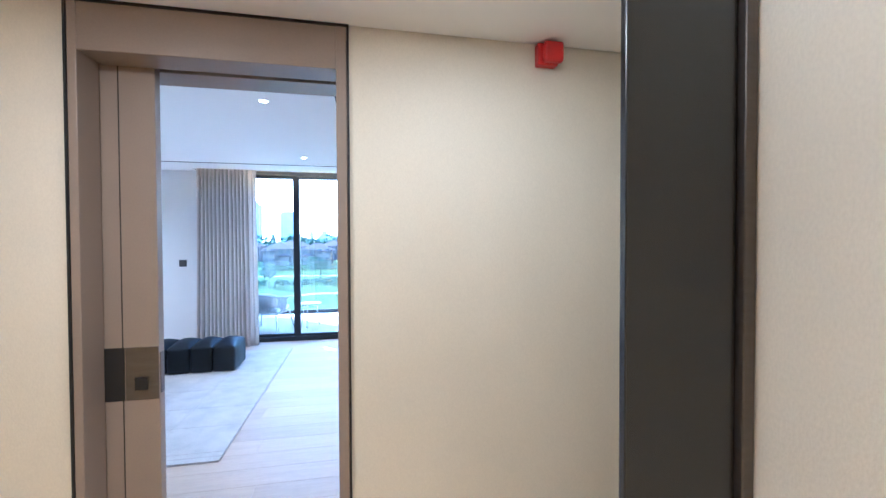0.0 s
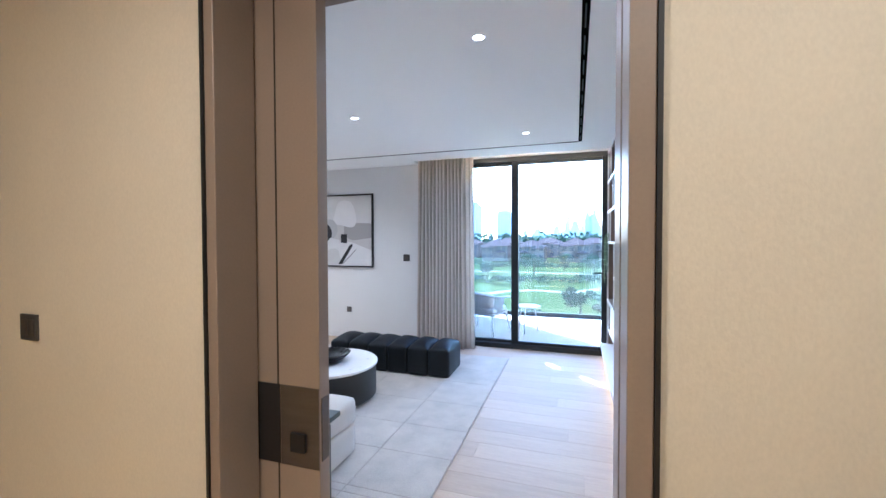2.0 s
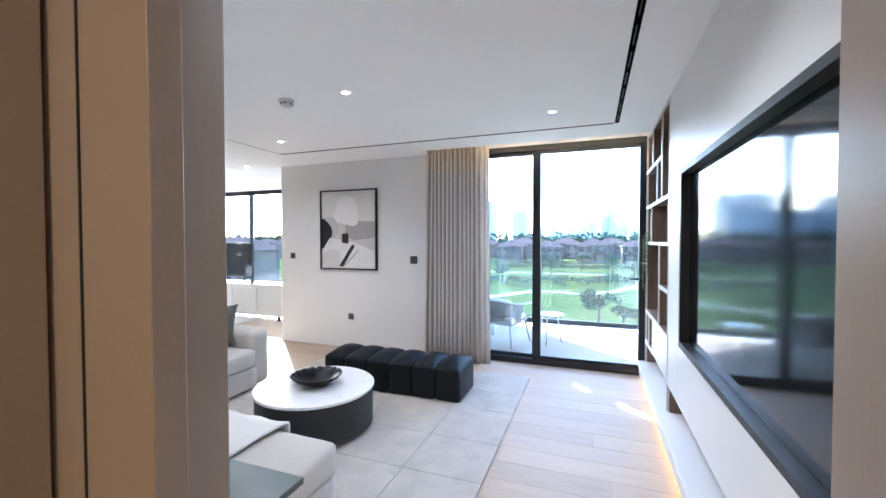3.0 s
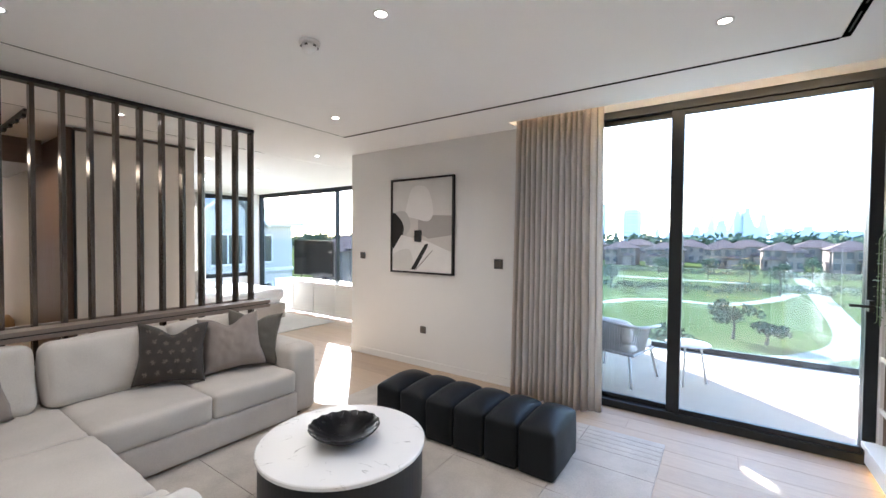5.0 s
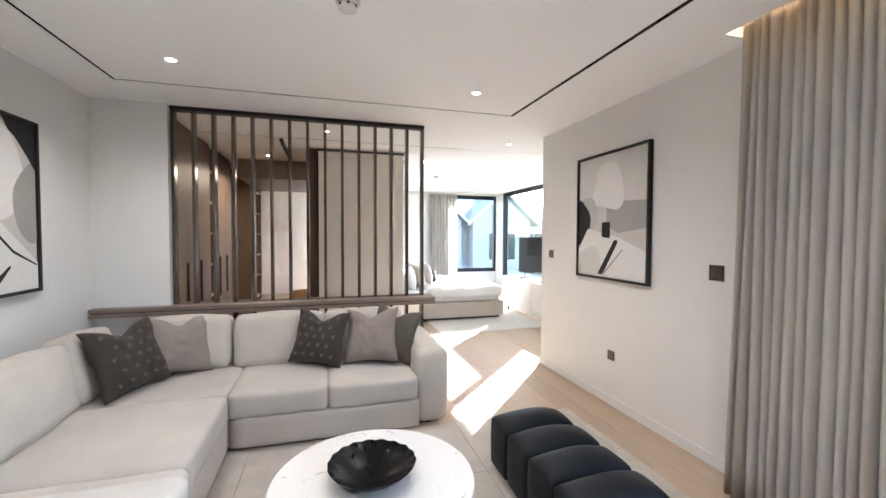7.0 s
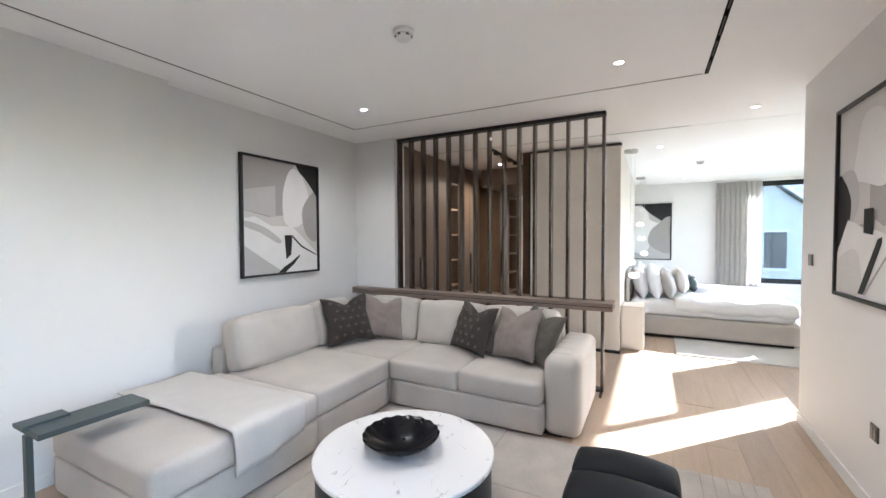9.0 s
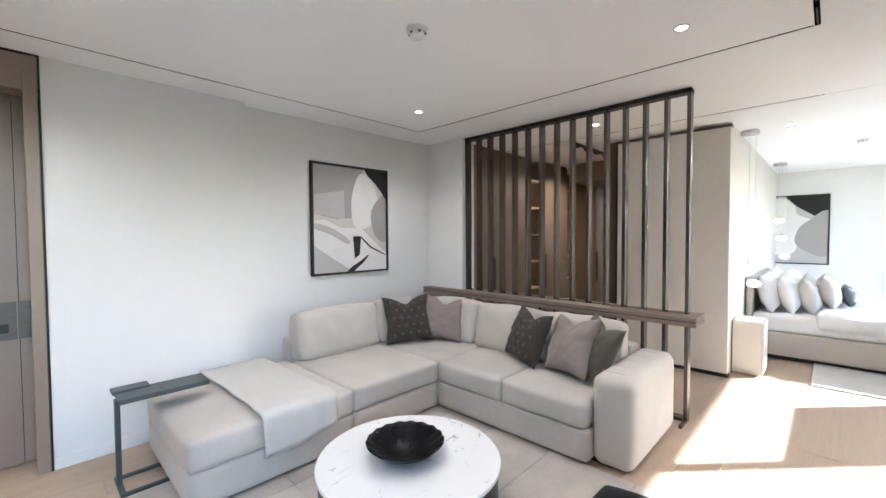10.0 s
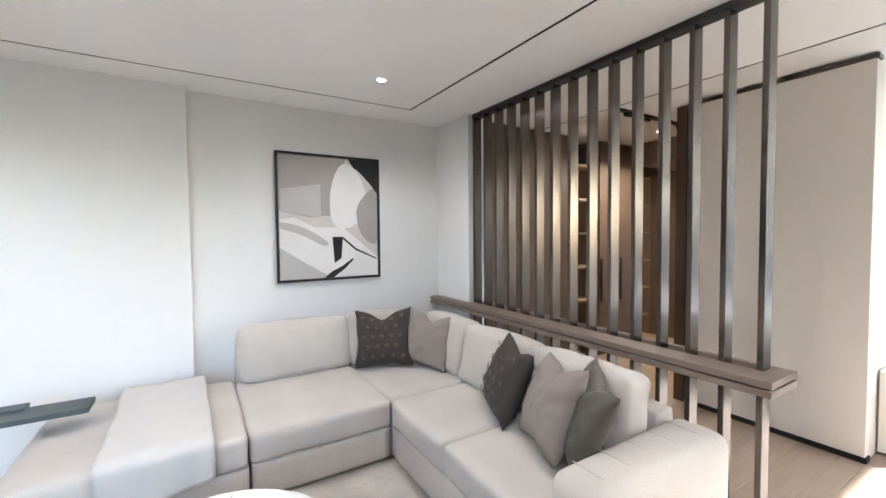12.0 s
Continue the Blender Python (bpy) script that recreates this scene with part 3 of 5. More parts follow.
# stairs up behind, lit under each nosing
ST_X0, ST_X1, ST_Y = -3.2, 0.785, 0.0
for i in range(7):
    s = thing("stair_step", ((ST_X0 + ST_X1) / 2, ST_Y - 0.26 * i - 0.12, 0.172 * i), "timber stair step with a warm light under its nosing", "step", "hall stairs")
    y1 = ST_Y - 0.26 * i
    part("riser", boxes([(ST_X0, ST_X1, y1 - 0.26, y1 - 0.02, 0.172 * i, 0.172 * (i + 1) - 0.03)]), STAIR, s)
    part("tread", boxes([(ST_X0, ST_X1, y1 - 0.26, y1 + 0.012, 0.172 * (i + 1) - 0.03, 0.172 * (i + 1))], 0.003), STAIR, s)
    part("strip_light", boxes([(ST_X0 + 0.02, ST_X1 - 0.02, y1 - 0.018, y1 - 0.004, 0.172 * (i + 1) - 0.044, 0.172 * (i + 1) - 0.032)]), LEDYELLOW, s, "amber strip light")
structure("stair_landing", boxes([(ST_X0, ST_X1, -4.6, ST_Y - 7 * 0.26, 0, 1.2)]), STAIR)
lamp("hall_lamp", "AREA", look((-1.0, 0.75, HZ - 0.01), (-1.0, 0.75, 0)), 1.1, (1.0, 0.80, 0.54), size=0.4)
lamp("hall_lamp", "AREA", look((0.5, 0.95, HZ - 0.01), (0.5, 0.95, 0)), 0.95, (1.0, 0.82, 0.56), size=0.75)
lamp("hall_lamp", "AREA", look((-0.6, -1.4, HZ - 0.01), (-0.6, -2.4, 0.6)), 5.4, (1.0, 0.74, 0.44), size=0.5)

# ---- the bookcase and television wall ----
bk = thing("bookcase", (0.38, 6.19, 0.2), "built-in bookcase with white edges and dark walnut compartments, half empty", "bookcase")
BX0, BX1, BY0, BY1 = 0.18, 0.598, 5.48, 6.925
part("back_panel", boxes([(BX1 - 0.02, BX1, BY0, BY1, 0.2, 2.75)]), SHELFBACK, bk)
for yl in (BY0 + 0.018, BY1 - 0.024):
    part("lining", boxes([(BX0 + 0.02, BX1 - 0.02, yl, yl + 0.006, 0.2, 2.74)]), SHELFBACK, bk)


def board(y0, y1, z, nm="shelf"):
    b = part(nm, boxes([(BX0 + 0.012, BX1 - 0.02, y0, y1, z - 0.014, z + 0.014)]), SHELFBACK, bk)
    part("edge", boxes([(BX0, BX0 + 0.012, y0, y1, z - 0.015, z + 0.015)]), SHELFWHITE, b, "white lacquered edge")


def upright(y, z0, z1):
    b = part("upright", boxes([(BX0 + 0.012, BX1 - 0.02, y - 0.012, y + 0.012, z0 + 0.015, z1 - 0.015)]), SHELFBACK, bk)
    part("edge", boxes([(BX0, BX0 + 0.012, y - 0.013, y + 0.013, z0 + 0.015, z1 - 0.015)]), SHELFWHITE, b, "white lacquered edge")


part("side", boxes([(BX0, BX1 - 0.02, BY1 - 0.018, BY1, 0.2, 2.745)]), SHELFWHITE, bk)
part("side", boxes([(BX0, BX1 - 0.02, BY0, BY0 + 0.018, 0.2, 2.745)]), SHELFWHITE, bk)
A, B = BY0 + 0.018, BY1 - 0.018
for y0, y1, z in [(A, B, 2.73), (5.88, B, 2.34), (A, B, 1.95), (A, B, 1.556), (A, 5.98, 1.164), (A, B, 0.79), (6.35, B, 0.44)]:
    board(y0, y1, z)
for y, z0, z1 in [(6.45, 2.34, 2.73), (5.87, 1.95, 2.73), (6.15, 1.95, 2.34), (6.52, 1.556, 1.95), (5.98, 0.79, 1.556), (6.65, 0.44, 0.79), (6.35, 0.44, 0.79)]:
    upright(y, z0, z1)
part("drawer_front", boxes([(BX0, BX0 + 0.02, A, 6.337, 0.44, 0.774)], 0.002), SHELFWHITE, bk, "white lacquered drawer front")
low = thing("low_console", (0.33, 4.7, 0.0), "long low floating white plinth bench with amber light beneath", "console")
part("top", boxes([(0.10, 0.598, 2.52, 6.925, 0.16, 0.20)], 0.003), SHELFWHITE, low)
part("front", boxes([(0.12, 0.16, 2.52, 6.925, 0.05, 0.158)]), SHELFWHITE, low)
part("strip_light", boxes([(0.17, 0.18, 2.55, 6.9, 0.02, 0.035)]), LEDFLOOR, low, "amber strip light")
part("plinth", boxes([(0.30, 0.598, 2.52, 6.925, 0.0, 0.158)]), SHELFBACK, low)
tvw = thing("media_wall_unit", (0.38, 4.0, 0.42), "white floor-to-ceiling wall panel carrying the television", "wall panel")
TY0, TY1, TZ0, TZ1 = 2.86, 5.04, 0.84, 2.09
for r in [(0.185, 0.595, 2.52, TY0, 0.42, 2.745), (0.185, 0.595, TY0, TY1, 0.42, TZ0), (0.185, 0.595, TY0, TY1, TZ1, 2.745), (0.185, 0.595, TY1, 5.10, 0.42, 2.745), (0.185, 0.595, 5.104, 5.478, 0.42, 2.745)]:
    part("panel", boxes([r]), SHELFWHITE, tvw)
part("walnut_end", boxes([(0.20, 0.598, 5.455, 5.478, 0.20, 0.42)]), SHELFBACK, tvw)
tv = thing("television", (0.25, (TY0 + TY1) / 2, TZ0), "very large black flat television recessed in the wall panel", "television")
part("screen", boxes([(0.235, 0.255, TY0 + 0.045, TY1 - 0.045, TZ0 + 0.045, TZ1 - 0.045)]), TVSCREEN, tv, "dark glossy screen")
for r in [(0.18, 0.28, TY0 + 0.002, TY1 - 0.002, TZ0 + 0.002, TZ0 + 0.04), (0.18, 0.28, TY0 + 0.002, TY1 - 0.002, TZ1 - 0.04, TZ1 - 0.002), (0.18, 0.28, TY0 + 0.002, TY0 + 0.04, TZ0 + 0.041, TZ1 - 0.041), (0.18, 0.28, TY1 - 0.04, TY1 - 0.002, TZ0 + 0.041, TZ1 - 0.041)]:
    part("bezel", boxes([r], 0.002), BLACK, tv)
part("rear_case", boxes([(0.256, 0.30, TY0 + 0.045, TY1 - 0.045, TZ0 + 0.045, TZ1 - 0.045)]), BLACK, tv)

# ---- slatted screen ----
scr = thing("slatted_screen", (-4.9, 4.2, 0), "room divider of upright dark bronze metal slats on a timber rail", "room divider")
for i in range(15):
    y = 3.02 + (5.395 - 3.02) * i / 14
    part("slat", boxes([(-5.015, -4.93, y - 0.014, y + 0.014, 0.03, 2.712)], 0.002), SLAT, scr)
part("top_rail", boxes([(-5.02, -4.925, 3.003, 5.412, 2.712, 2.747)], 0.002), BLACK, scr)
part("foot_rail", boxes([(-5.015, -4.93, 3.003, 5.409, 0.0, 0.03)], 0.002), SLAT, scr)
part("foot_rail", boxes([(-4.928, -4.78, 5.383, 5.407, 0.0, 0.03)], 0.002), SLAT, scr)
for z0, z1 in ((0.83, 0.862), (0.872, 0.905)):
    part("timber_rail", boxes([(-4.878, -4.77, 2.415, 3.005, z0, z1), (-4.928, -4.77, 3.005, 5.50, z0, z1), (-5.06, -5.017, 3.005, 5.50, z0, z1), (-5.017, -4.928, 5.412, 5.50, z0, z1)], 0.002), WOODBROWN, scr, "grey-brown timber rail")
part("rail_shadow_gap", boxes([(-4.875, -4.785, 2.42, 5.49, 0.862, 0.872)]), BLACK, scr)

# ---- sofa ----
sofa = thing("corner_sofa", (-3.8, 3.9, 0), "oatmeal velvet L-shaped corner sofa with loose back cushions", "sofa")
SF = -3.72
part("plinth", boxes([(-4.70, SF - 0.14, 2.6, 5.22, 0.0, 0.04), (SF - 0.05, -2.86, 2.6, 3.65, 0.0, 0.04)]), BLACK, sofa)
part("base", soft_box(-4.76, SF, 3.72, 5.10, 0.035, 0.255, 0.02, 6), SOFA, sofa, smooth=True)
part("base", soft_box(-4.76, SF, 2.5, 3.72, 0.035, 0.255, 0.02, 6), SOFA, sofa, smooth=True)
part("base", soft_box(SF, -2.835, 2.5, 3.72, 0.035, 0.255, 0.02, 6), SOFA, sofa, smooth=True)
for r, sd in [((-4.55, SF + 0.005, 4.40, 5.085), 1), ((-4.55, SF + 0.005, 3.71, 4.395), 2), ((-4.55, SF - 0.005, 2.72, 3.705), 3), ((SF, -2.83, 2.72, 3.725), 4)]:
    part("seat_cushion", soft_box(*r, 0.25, 0.44, 0.035, 12, 0.012, 0.006, sd), SOFA, sofa, smooth=True)
arm = part("arm", soft_box(-4.76, SF - 0.075, 5.085, 5.365, 0.014, 0.625, 0.075, 16, 0.004), SOFA, sofa, smooth=True)
for k in range(5):
    x = -4.6 + k * 0.17
    part("channel_seam", tube([(x, 5.336, 0.08), (x, 5.337, 0.56), (x, 5.318, 0.612), (x, 5.27, 0.627), (x, 5.12, 0.627)], 0.003, 6), SOFA, arm)
part("back_frame", soft_box(-4.765, -4.58, 2.5, 5.085, 0.25, 0.66, 0.04, 8), SOFA, sofa, smooth=True)
part("back_frame", soft_box(-4.58, -2.835, 2.5, 2.66, 0.25, 0.62, 0.04, 8), SOFA, sofa, smooth=True)


def back_cushion(cx, cy, w, turn, seed, lean=12, h=0.43, thick=0.21):
    b = soft_box(-w / 2, w / 2, -thick / 2, thick / 2, 0, h, 0.045, 14, 0.022, 0.012, seed)
    bmesh.ops.transform(b, matrix=pose(cx, cy, 0.435, 0, 0, turn) @ pose(0, 0, 0, -lean), verts=b.verts)
    part("back_cushion", b, SOFA, sofa, smooth=True)


# turn 0 leans back towards +y; 90 faces +x
back_cushion(-4.40, 4.72, 0.70, 90, 5)
back_cushion(-4.40, 4.00, 0.72, 90, 6)
back_cushion(-4.42, 3.28, 0.62, 90, 7)
back_cushion(-3.98, 2.80, 0.52, 180, 8)
back_cushion(-3.28, 2.80, 0.86, 180, 9)

ott = thing("ottoman", (-2.29, 3.2, 0), "oatmeal velvet ottoman seat closing the sofa's end", "ottoman")
part("plinth", boxes([(-2.78, -1.82, 2.72, 3.66, 0.0, 0.04)]), BLACK, ott)
part("base", soft_box(-2.825, -1.76, 2.66, 3.74, 0.035, 0.255, 0.025, 8), SOFA, ott, smooth=True)
part("seat_cushion", soft_box(-2.82, -1.755, 2.66, 3.75, 0.25, 0.44, 0.04, 14, 0.014, 0.006, 12), SOFA, ott, smooth=True)


def throw_mesh():
    """A blanket laid over the ottoman and hanging down its front."""
    bm = bmesh.new()
    nu, nv = 30, 44
    g = []
    for j in range(nv + 1):
        s = j / nv * 1.42
        line = []
        for i in range(nu + 1):
            u = i / nu
            x = -2.62 + u * 0.50 - 0.025 * s + (0.012 + 0.01 * u) * noise.noise(Vector((s * 3, 2 + u, 0)))
            y = 2.58 + s + 0.03 * math.sin(u * 2.6)
            if y < 3.73:
                p = Vector((x, y, 0.485 + 0.007 * noise.noise(Vector((x * 7, y * 5, 0)))))
            else:
                d = y - 3.73
                a = min(d / 0.05, 1) * math.pi / 2
                p = Vector((x, 3.745 + 0.045 * math.sin(a) + 0.008 * math.sin(u * 14), 0.485 - 0.035 * (1 - math.cos(a)) - max(0, d - 0.05) * (0.80 + 0.2 * u)))
            line.append(bm.verts.new(p))
        g.append(line)
    for a, b in zip(g, g[1:]):
        for i in range(nu):
            bm.faces.new((a[i], a[i + 1], b[i + 1], b[i]))
    bm.normal_update()
    bmesh.ops.solidify(bm, geom=bm.faces[:], thickness=0.01)
    return bm


solid("throw_blanket", throw_mesh(), THROW, "cream knitted throw laid over the ottoman seat", "blanket", smooth=True)

# scatter cushions


def scatter(x, y, z, turn, lean, size, thick, material, label, roll=0, seed=0.0, dots=False):
    t = thing("scatter_cushion", (x, y, z), label, "cushion", "sofa scatter cushions", local=True)
    h = size / 2
    m = pose(0, 0, h * math.cos(radians(lean)), 0, 0, turn) @ pose(0, 0, 0, -lean, 0, 0) @ pose(0, 0, 0, 0, roll, 0)
    b = pillow_mesh(size, size, thick, seed, 28, 0.075)
    bmesh.ops.transform(b, matrix=m, verts=b.verts)
    low = min(v.co.z for v in b.verts)
    bmesh.ops.translate(b, vec=(0, 0, -low), verts=b.verts)
    part("cover", b, material, t, smooth=True)
    if dots:
        rng = random.Random(int(seed * 10))
        for side in (-1, 1):
            db = bmesh.new()
            for i in range(5):
                for j in range(5):
                    u, v = -0.7 + 0.35 * i + (0.17 if j % 2 else 0), -0.72 + 0.36 * j
                    if abs(u) > 0.85:
                        continue
                    tk = thick / 2 * ((1 - abs(u) ** 2.6) * (1 - abs(v) ** 2.6)) ** 0.55 + 0.012
                    for k in range(7):
                        a = k * 2 * math.pi / 7 + rng.random()
                        r0, r1 = 0.003, 0.019
                        c0 = Vector((u * h * (1 - 0.12 * (1 - abs(v) ** 1.7)), side * tk, v * h * (1 - 0.10 * (1 - abs(u) ** 1.7)) - 0.075 * math.exp(-(u / 0.4) ** 2) * ((v + 1) / 2) ** 3))
                        w = Vector((-math.sin(a), 0, math.cos(a))) * 0.0035
                        d = Vector((math.cos(a), 0, math.sin(a)))
                        db.faces.new([db.verts.new(c0 + d * r0 - w), db.verts.new(c0 + d * r0 + w), db.verts.new(c0 + d * r1 + w * 0.6), db.verts.new(c0 + d * r1 - w * 0.6)])
            bmesh.ops.transform(db, matrix=m, verts=db.verts)
            bmesh.ops.translate(db, vec=(0, 0, -low), verts=db.verts)
            tagged(part("palm_print", db, PRINT, t, "beige palm motifs"), kind="stuff")
    return t


PRINT = mat("beige_print", (0.135, 0.108, 0.085), 0.9, vary=0.1)
CHARCOAL = mat("charcoal_print_cloth", (0.046, 0.038, 0.032), 0.9, vary=0.3, scale=9, bump=0.5, grain=260, sheen=0.03)
scatter(-4.23, 4.33, 0.45, 68, 22, 0.47, 0.20, CHARCOAL, "charcoal scatter cushion printed with small beige palms", 4, 1.0, True)
scatter(-4.17, 4.765, 0.45, 64, 24, 0.48, 0.20, GREIGE, "plain greige linen scatter cushion", -6, 2.0)
scatter(-4.20, 4.965, 0.45, 52, 22, 0.47, 0.17, OLIVE, "dark olive velvet scatter cushion against the arm", 6, 3.0)
scatter(-3.95, 3.04, 0.45, 149, 22, 0.50, 0.20, CHARCOAL, "charcoal scatter cushion printed with small beige palms in the corner", -4, 4.0, True)
scatter(-4.27, 3.25, 0.45, 122, 24, 0.48, 0.20, GREIGE, "plain greige linen scatter cushion in the corner", 5, 5.0)

# ---- coffee table, bowl, bench, side table, rug ----
TX, TY, TZ = -2.592, 4.613, 0.374
tb = thing("coffee_table", (TX, TY, 0), "low round coffee table with a white marble top and dark drum", "coffee table")
part("marble_top", lathe([(0.43, -0.028), (0.484, -0.028), (0.492, -0.022), (0.492, -0.005), (0.486, 0.0), (0.3, 0.0), (0.01, 0.0)], TX, TY, TZ, 96), MARBLE, tb, "white marble top with grey veins")
part("drum", lathe([(0.42, 0.03), (0.475, 0.03), (0.478, 0.035), (0.478, TZ - 0.045), (0.42, TZ - 0.045)], TX, TY, 0.016, 96), DARKDRUM, tb, "dark ribbed timber drum")
part("brass_plinth", lathe([(0.40, 0.0), (0.42, 0.0), (0.42, 0.031), (0.40, 0.031)], TX, TY, 0.016, 64), BRASS, tb, "brass plinth ring")


def scallop(a, r):
    k = max(0.0, (r - 0.10) / 0.10)
    return r * (1 + 0.007 * k * math.cos(a * 18)), 0.0025 * k * math.cos(a * 18) + 0.002 * k * math.sin(2 * a)


solid("decorative_bowl", lathe([(0.02, 0.0), (0.08, 0.0), (0.11, 0.014), (0.165, 0.045), (0.203, 0.078), (0.211, 0.089), (0.203, 0.090), (0.16, 0.060), (0.10, 0.030), (0.05, 0.016), (0.005, 0.014)], TX + 0.02, TY - 0.01, TZ + 0.001, 132, scallop), BOWLBLACK, "black glazed bowl with a scalloped rim on the marble top", "bowl", smooth=True)

bn = thing("upholstered_bench", (-2.3, 5.74, 0), "midnight velvet bench with six deep channels", "bench")
NB, bx0, bx1 = 6, -3.14, -1.575
part("plinth", boxes([(bx0 + 0.05, bx1 - 0.05, 5.52, 5.90, 0.016, 0.05)]), BLACK, bn)
for i in range(NB):
    w = (bx1 - bx0) / NB
    b = soft_box(bx0 + i * w + 0.005, bx0 + (i + 1) * w - 0.005, 5.455, 5.95, 0.02, 0.33, 0.024, 16, 0.014, 0.003, i)
    for v in b.verts:
        # the crown of the cushion rises between the two long edges and between the creases
        across, along = (v.co.y - 5.705) / 0.262, (v.co.x - bx0 - (i + 0.5) * w) / (w * 0.52)
        v.co.z += 0.05 * max(0.0, (v.co.z - 0.2) / 0.125) * max(0.0, 1 - across ** 2) ** 0.7 * max(0.0, 1 - abs(along) ** 3)
    part("channel", b, BENCHMAT, bn, smooth=True)

stb = thing("side_table", (-1.78, 3.09, 0), "slim grey-green metal C-shaped side table over the ottoman", "side table")
part("top", boxes([(-2.03, -1.54, 2.985, 3.19, 0.555, 0.585)], 0.003), SLATEGREEN, stb)
part("inlay_tray", boxes([(-1.72, -1.525, 2.93, 3.04, 0.575, 0.597)], 0.003), SLATEGREEN, stb)
part("leg", boxes([(-1.558, -1.53, 3.03, 3.075, 0.02, 0.556)], 0.002), SLATEGREEN, stb)
part("foot", boxes([(-1.97, -1.53, 3.188, 3.212, 0.0, 0.02), (-1.97, -1.53, 2.948, 2.972, 0.0, 0.02), (-1.56, -1.53, 2.972, 3.188, 0.0, 0.02), (-1.97, -1.945, 2.972, 3.188, 0.0, 0.02)], 0.001), SLATEGREEN, stb)

rug = thing("area_rug", (-2.4, 4.84, 0.002), "large sand-coloured cut-pile rug carved with rectangular lines", "rug")
rx0, rx1, ry0, ry1 = -3.76, -1.055, 3.24, 6.46
xs = [rx0, -3.05, -2.3, -1.62, rx1]
ys = [ry0, 3.31, 3.38, 3.86, 4.30, 4.82, 5.40, 5.86, 6.10, 6.17, 6.24, 6.31, 6.38, ry1]
part("backing", boxes([(rx0, rx1, ry0, ry1, 0.002, 0.008)]), RUG, rug)
for a, b in zip(xs, xs[1:]):
    for c0, d0 in zip(ys, ys[1:]):
        part("pile_panel", box(a + 0.0015, b - 0.0015, c0 + 0.0015, d0 - 0.0015, 0.008, 0.016, 0.002, None, 1), RUG, rug)

# ---- pictures ----


def blob(points, n=5):
    """A closed smooth outline through a few corners."""
    out = []
    m = len(points)
    for i in range(m):
        p0, p1, p2, p3 = (Vector((*points[(i + k) % m], 0)) for k in (-1, 0, 1, 2))
        for k in range(n):
            s = k / n
            out.append(0.5 * ((2 * p1) + (p2 - p0) * s + (2 * p0 - 5 * p1 + 4 * p2 - p3) * s * s + (3 * p1 - p0 - 3 * p2 + p3) * s ** 3))
    return out


PAINTS = {k: mat("paint_" + k, c, 0.75, vary=0.08, scale=4, bump=0.12, grain=90) for k, c in {"pale": (0.56, 0.53, 0.50), "grey": (0.36, 0.335, 0.315), "white": (0.72, 0.70, 0.68), "black": (0.012, 0.012, 0.012), "silver": (0.47, 0.455, 0.44), "linen": (0.62, 0.60, 0.575)}.items()}


def artwork(m, w, h, shapes, label):
    """m: pose of the lower middle; the picture faces its -y."""
    t = thing("framed_artwork", m.translation, label, "painting", "abstract framed pictures", local=True)
    t.matrix_world = m
    f, d = 0.022, 0.04
    for r in [(-w / 2, w / 2, -d, 0, 0, f), (-w / 2, w / 2, -d, 0, h - f, h), (-w / 2, -w / 2 + f, -d, 0, f, h - f), (w / 2 - f, w / 2, -d, 0, f, h - f)]:
        part("frame_bar", boxes([r], 0.002), BLACK, t, "black frame")
    part("canvas", boxes([(-w / 2 + f, w / 2 - f, -0.02, -0.002, f, h - f)]), PAINTS["pale"], t)
    iw, ih = w - 2 * f, h - 2 * f
    for k, (tone, pts, smooth) in enumerate(shapes):
        b = bmesh.new()
        line = blob(pts) if smooth else [Vector((*p, 0)) for p in pts]
        y = -0.0205 - 0.0006 * (k + 1)
        vs = [b.verts.new((-iw / 2 + min(max(p.x, 0), 1) * iw, y, f + min(max(p.y, 0), 1) * ih)) for p in line]
        bmesh.ops.remove_doubles(b, verts=vs, dist=0.0008)
        es = b.verts[:]
        b.faces.new(es)
        bmesh.ops.triangulate(b, faces=b.faces[:])
        bmesh.ops.recalc_face_normals(b, faces=b.faces[:])
        if sum(fc.normal.y for fc in b.faces) > 0:
            bmesh.ops.reverse_faces(b, faces=b.faces[:])
        part("painted_shape", b, PAINTS[tone], t)
    return t


ART_N = [
    ("linen", [(0.0, 0.62), (0.0, 1.0), (1.0, 1.0), (1.0, 0.6), (0.5, 0.58)], False),
    ("grey", [(0.45, 0.62), (1.0, 0.60), (1.0, 0.40), (0.62, 0.36), (0.45, 0.42)], False),
    ("white", [(0.36, 0.92), (0.60, 0.90), (0.70, 0.66), (0.62, 0.55), (0.40, 0.58), (0.24, 0.62), (0.26, 0.74)], True),
    ("silver", [(0.0, 0.62), (0.22, 0.66), (0.32, 0.52), (0.24, 0.40), (0.0, 0.34)], True),
    ("black", [(0.0, 0.63), (0.10, 0.61), (0.20, 0.50), (0.17, 0.36), (0.08, 0.27), (0.0, 0.28)], True),
    ("white", [(0.16, 0.40), (0.36, 0.36), (0.62, 0.33), (1.0, 0.22), (1.0, 0.0), (0.0, 0.0), (0.0, 0.22)], False),
    ("linen", [(0.02, 0.18), (0.3, 0.24), (0.36, 0.02), (0.02, 0.02)], True),
    ("black", [(0.39, 0.45), (0.51, 0.45), (0.51, 0.32), (0.39, 0.33)], False),
    ("black", [(0.33, 0.02), (0.41, 0.02), (0.62, 0.28), (0.62, 0.31), (0.57, 0.30)], False),
    ("grey", [(0.40, 0.02), (0.43, 0.02), (0.70, 0.23), (0.69, 0.24)], False),
]
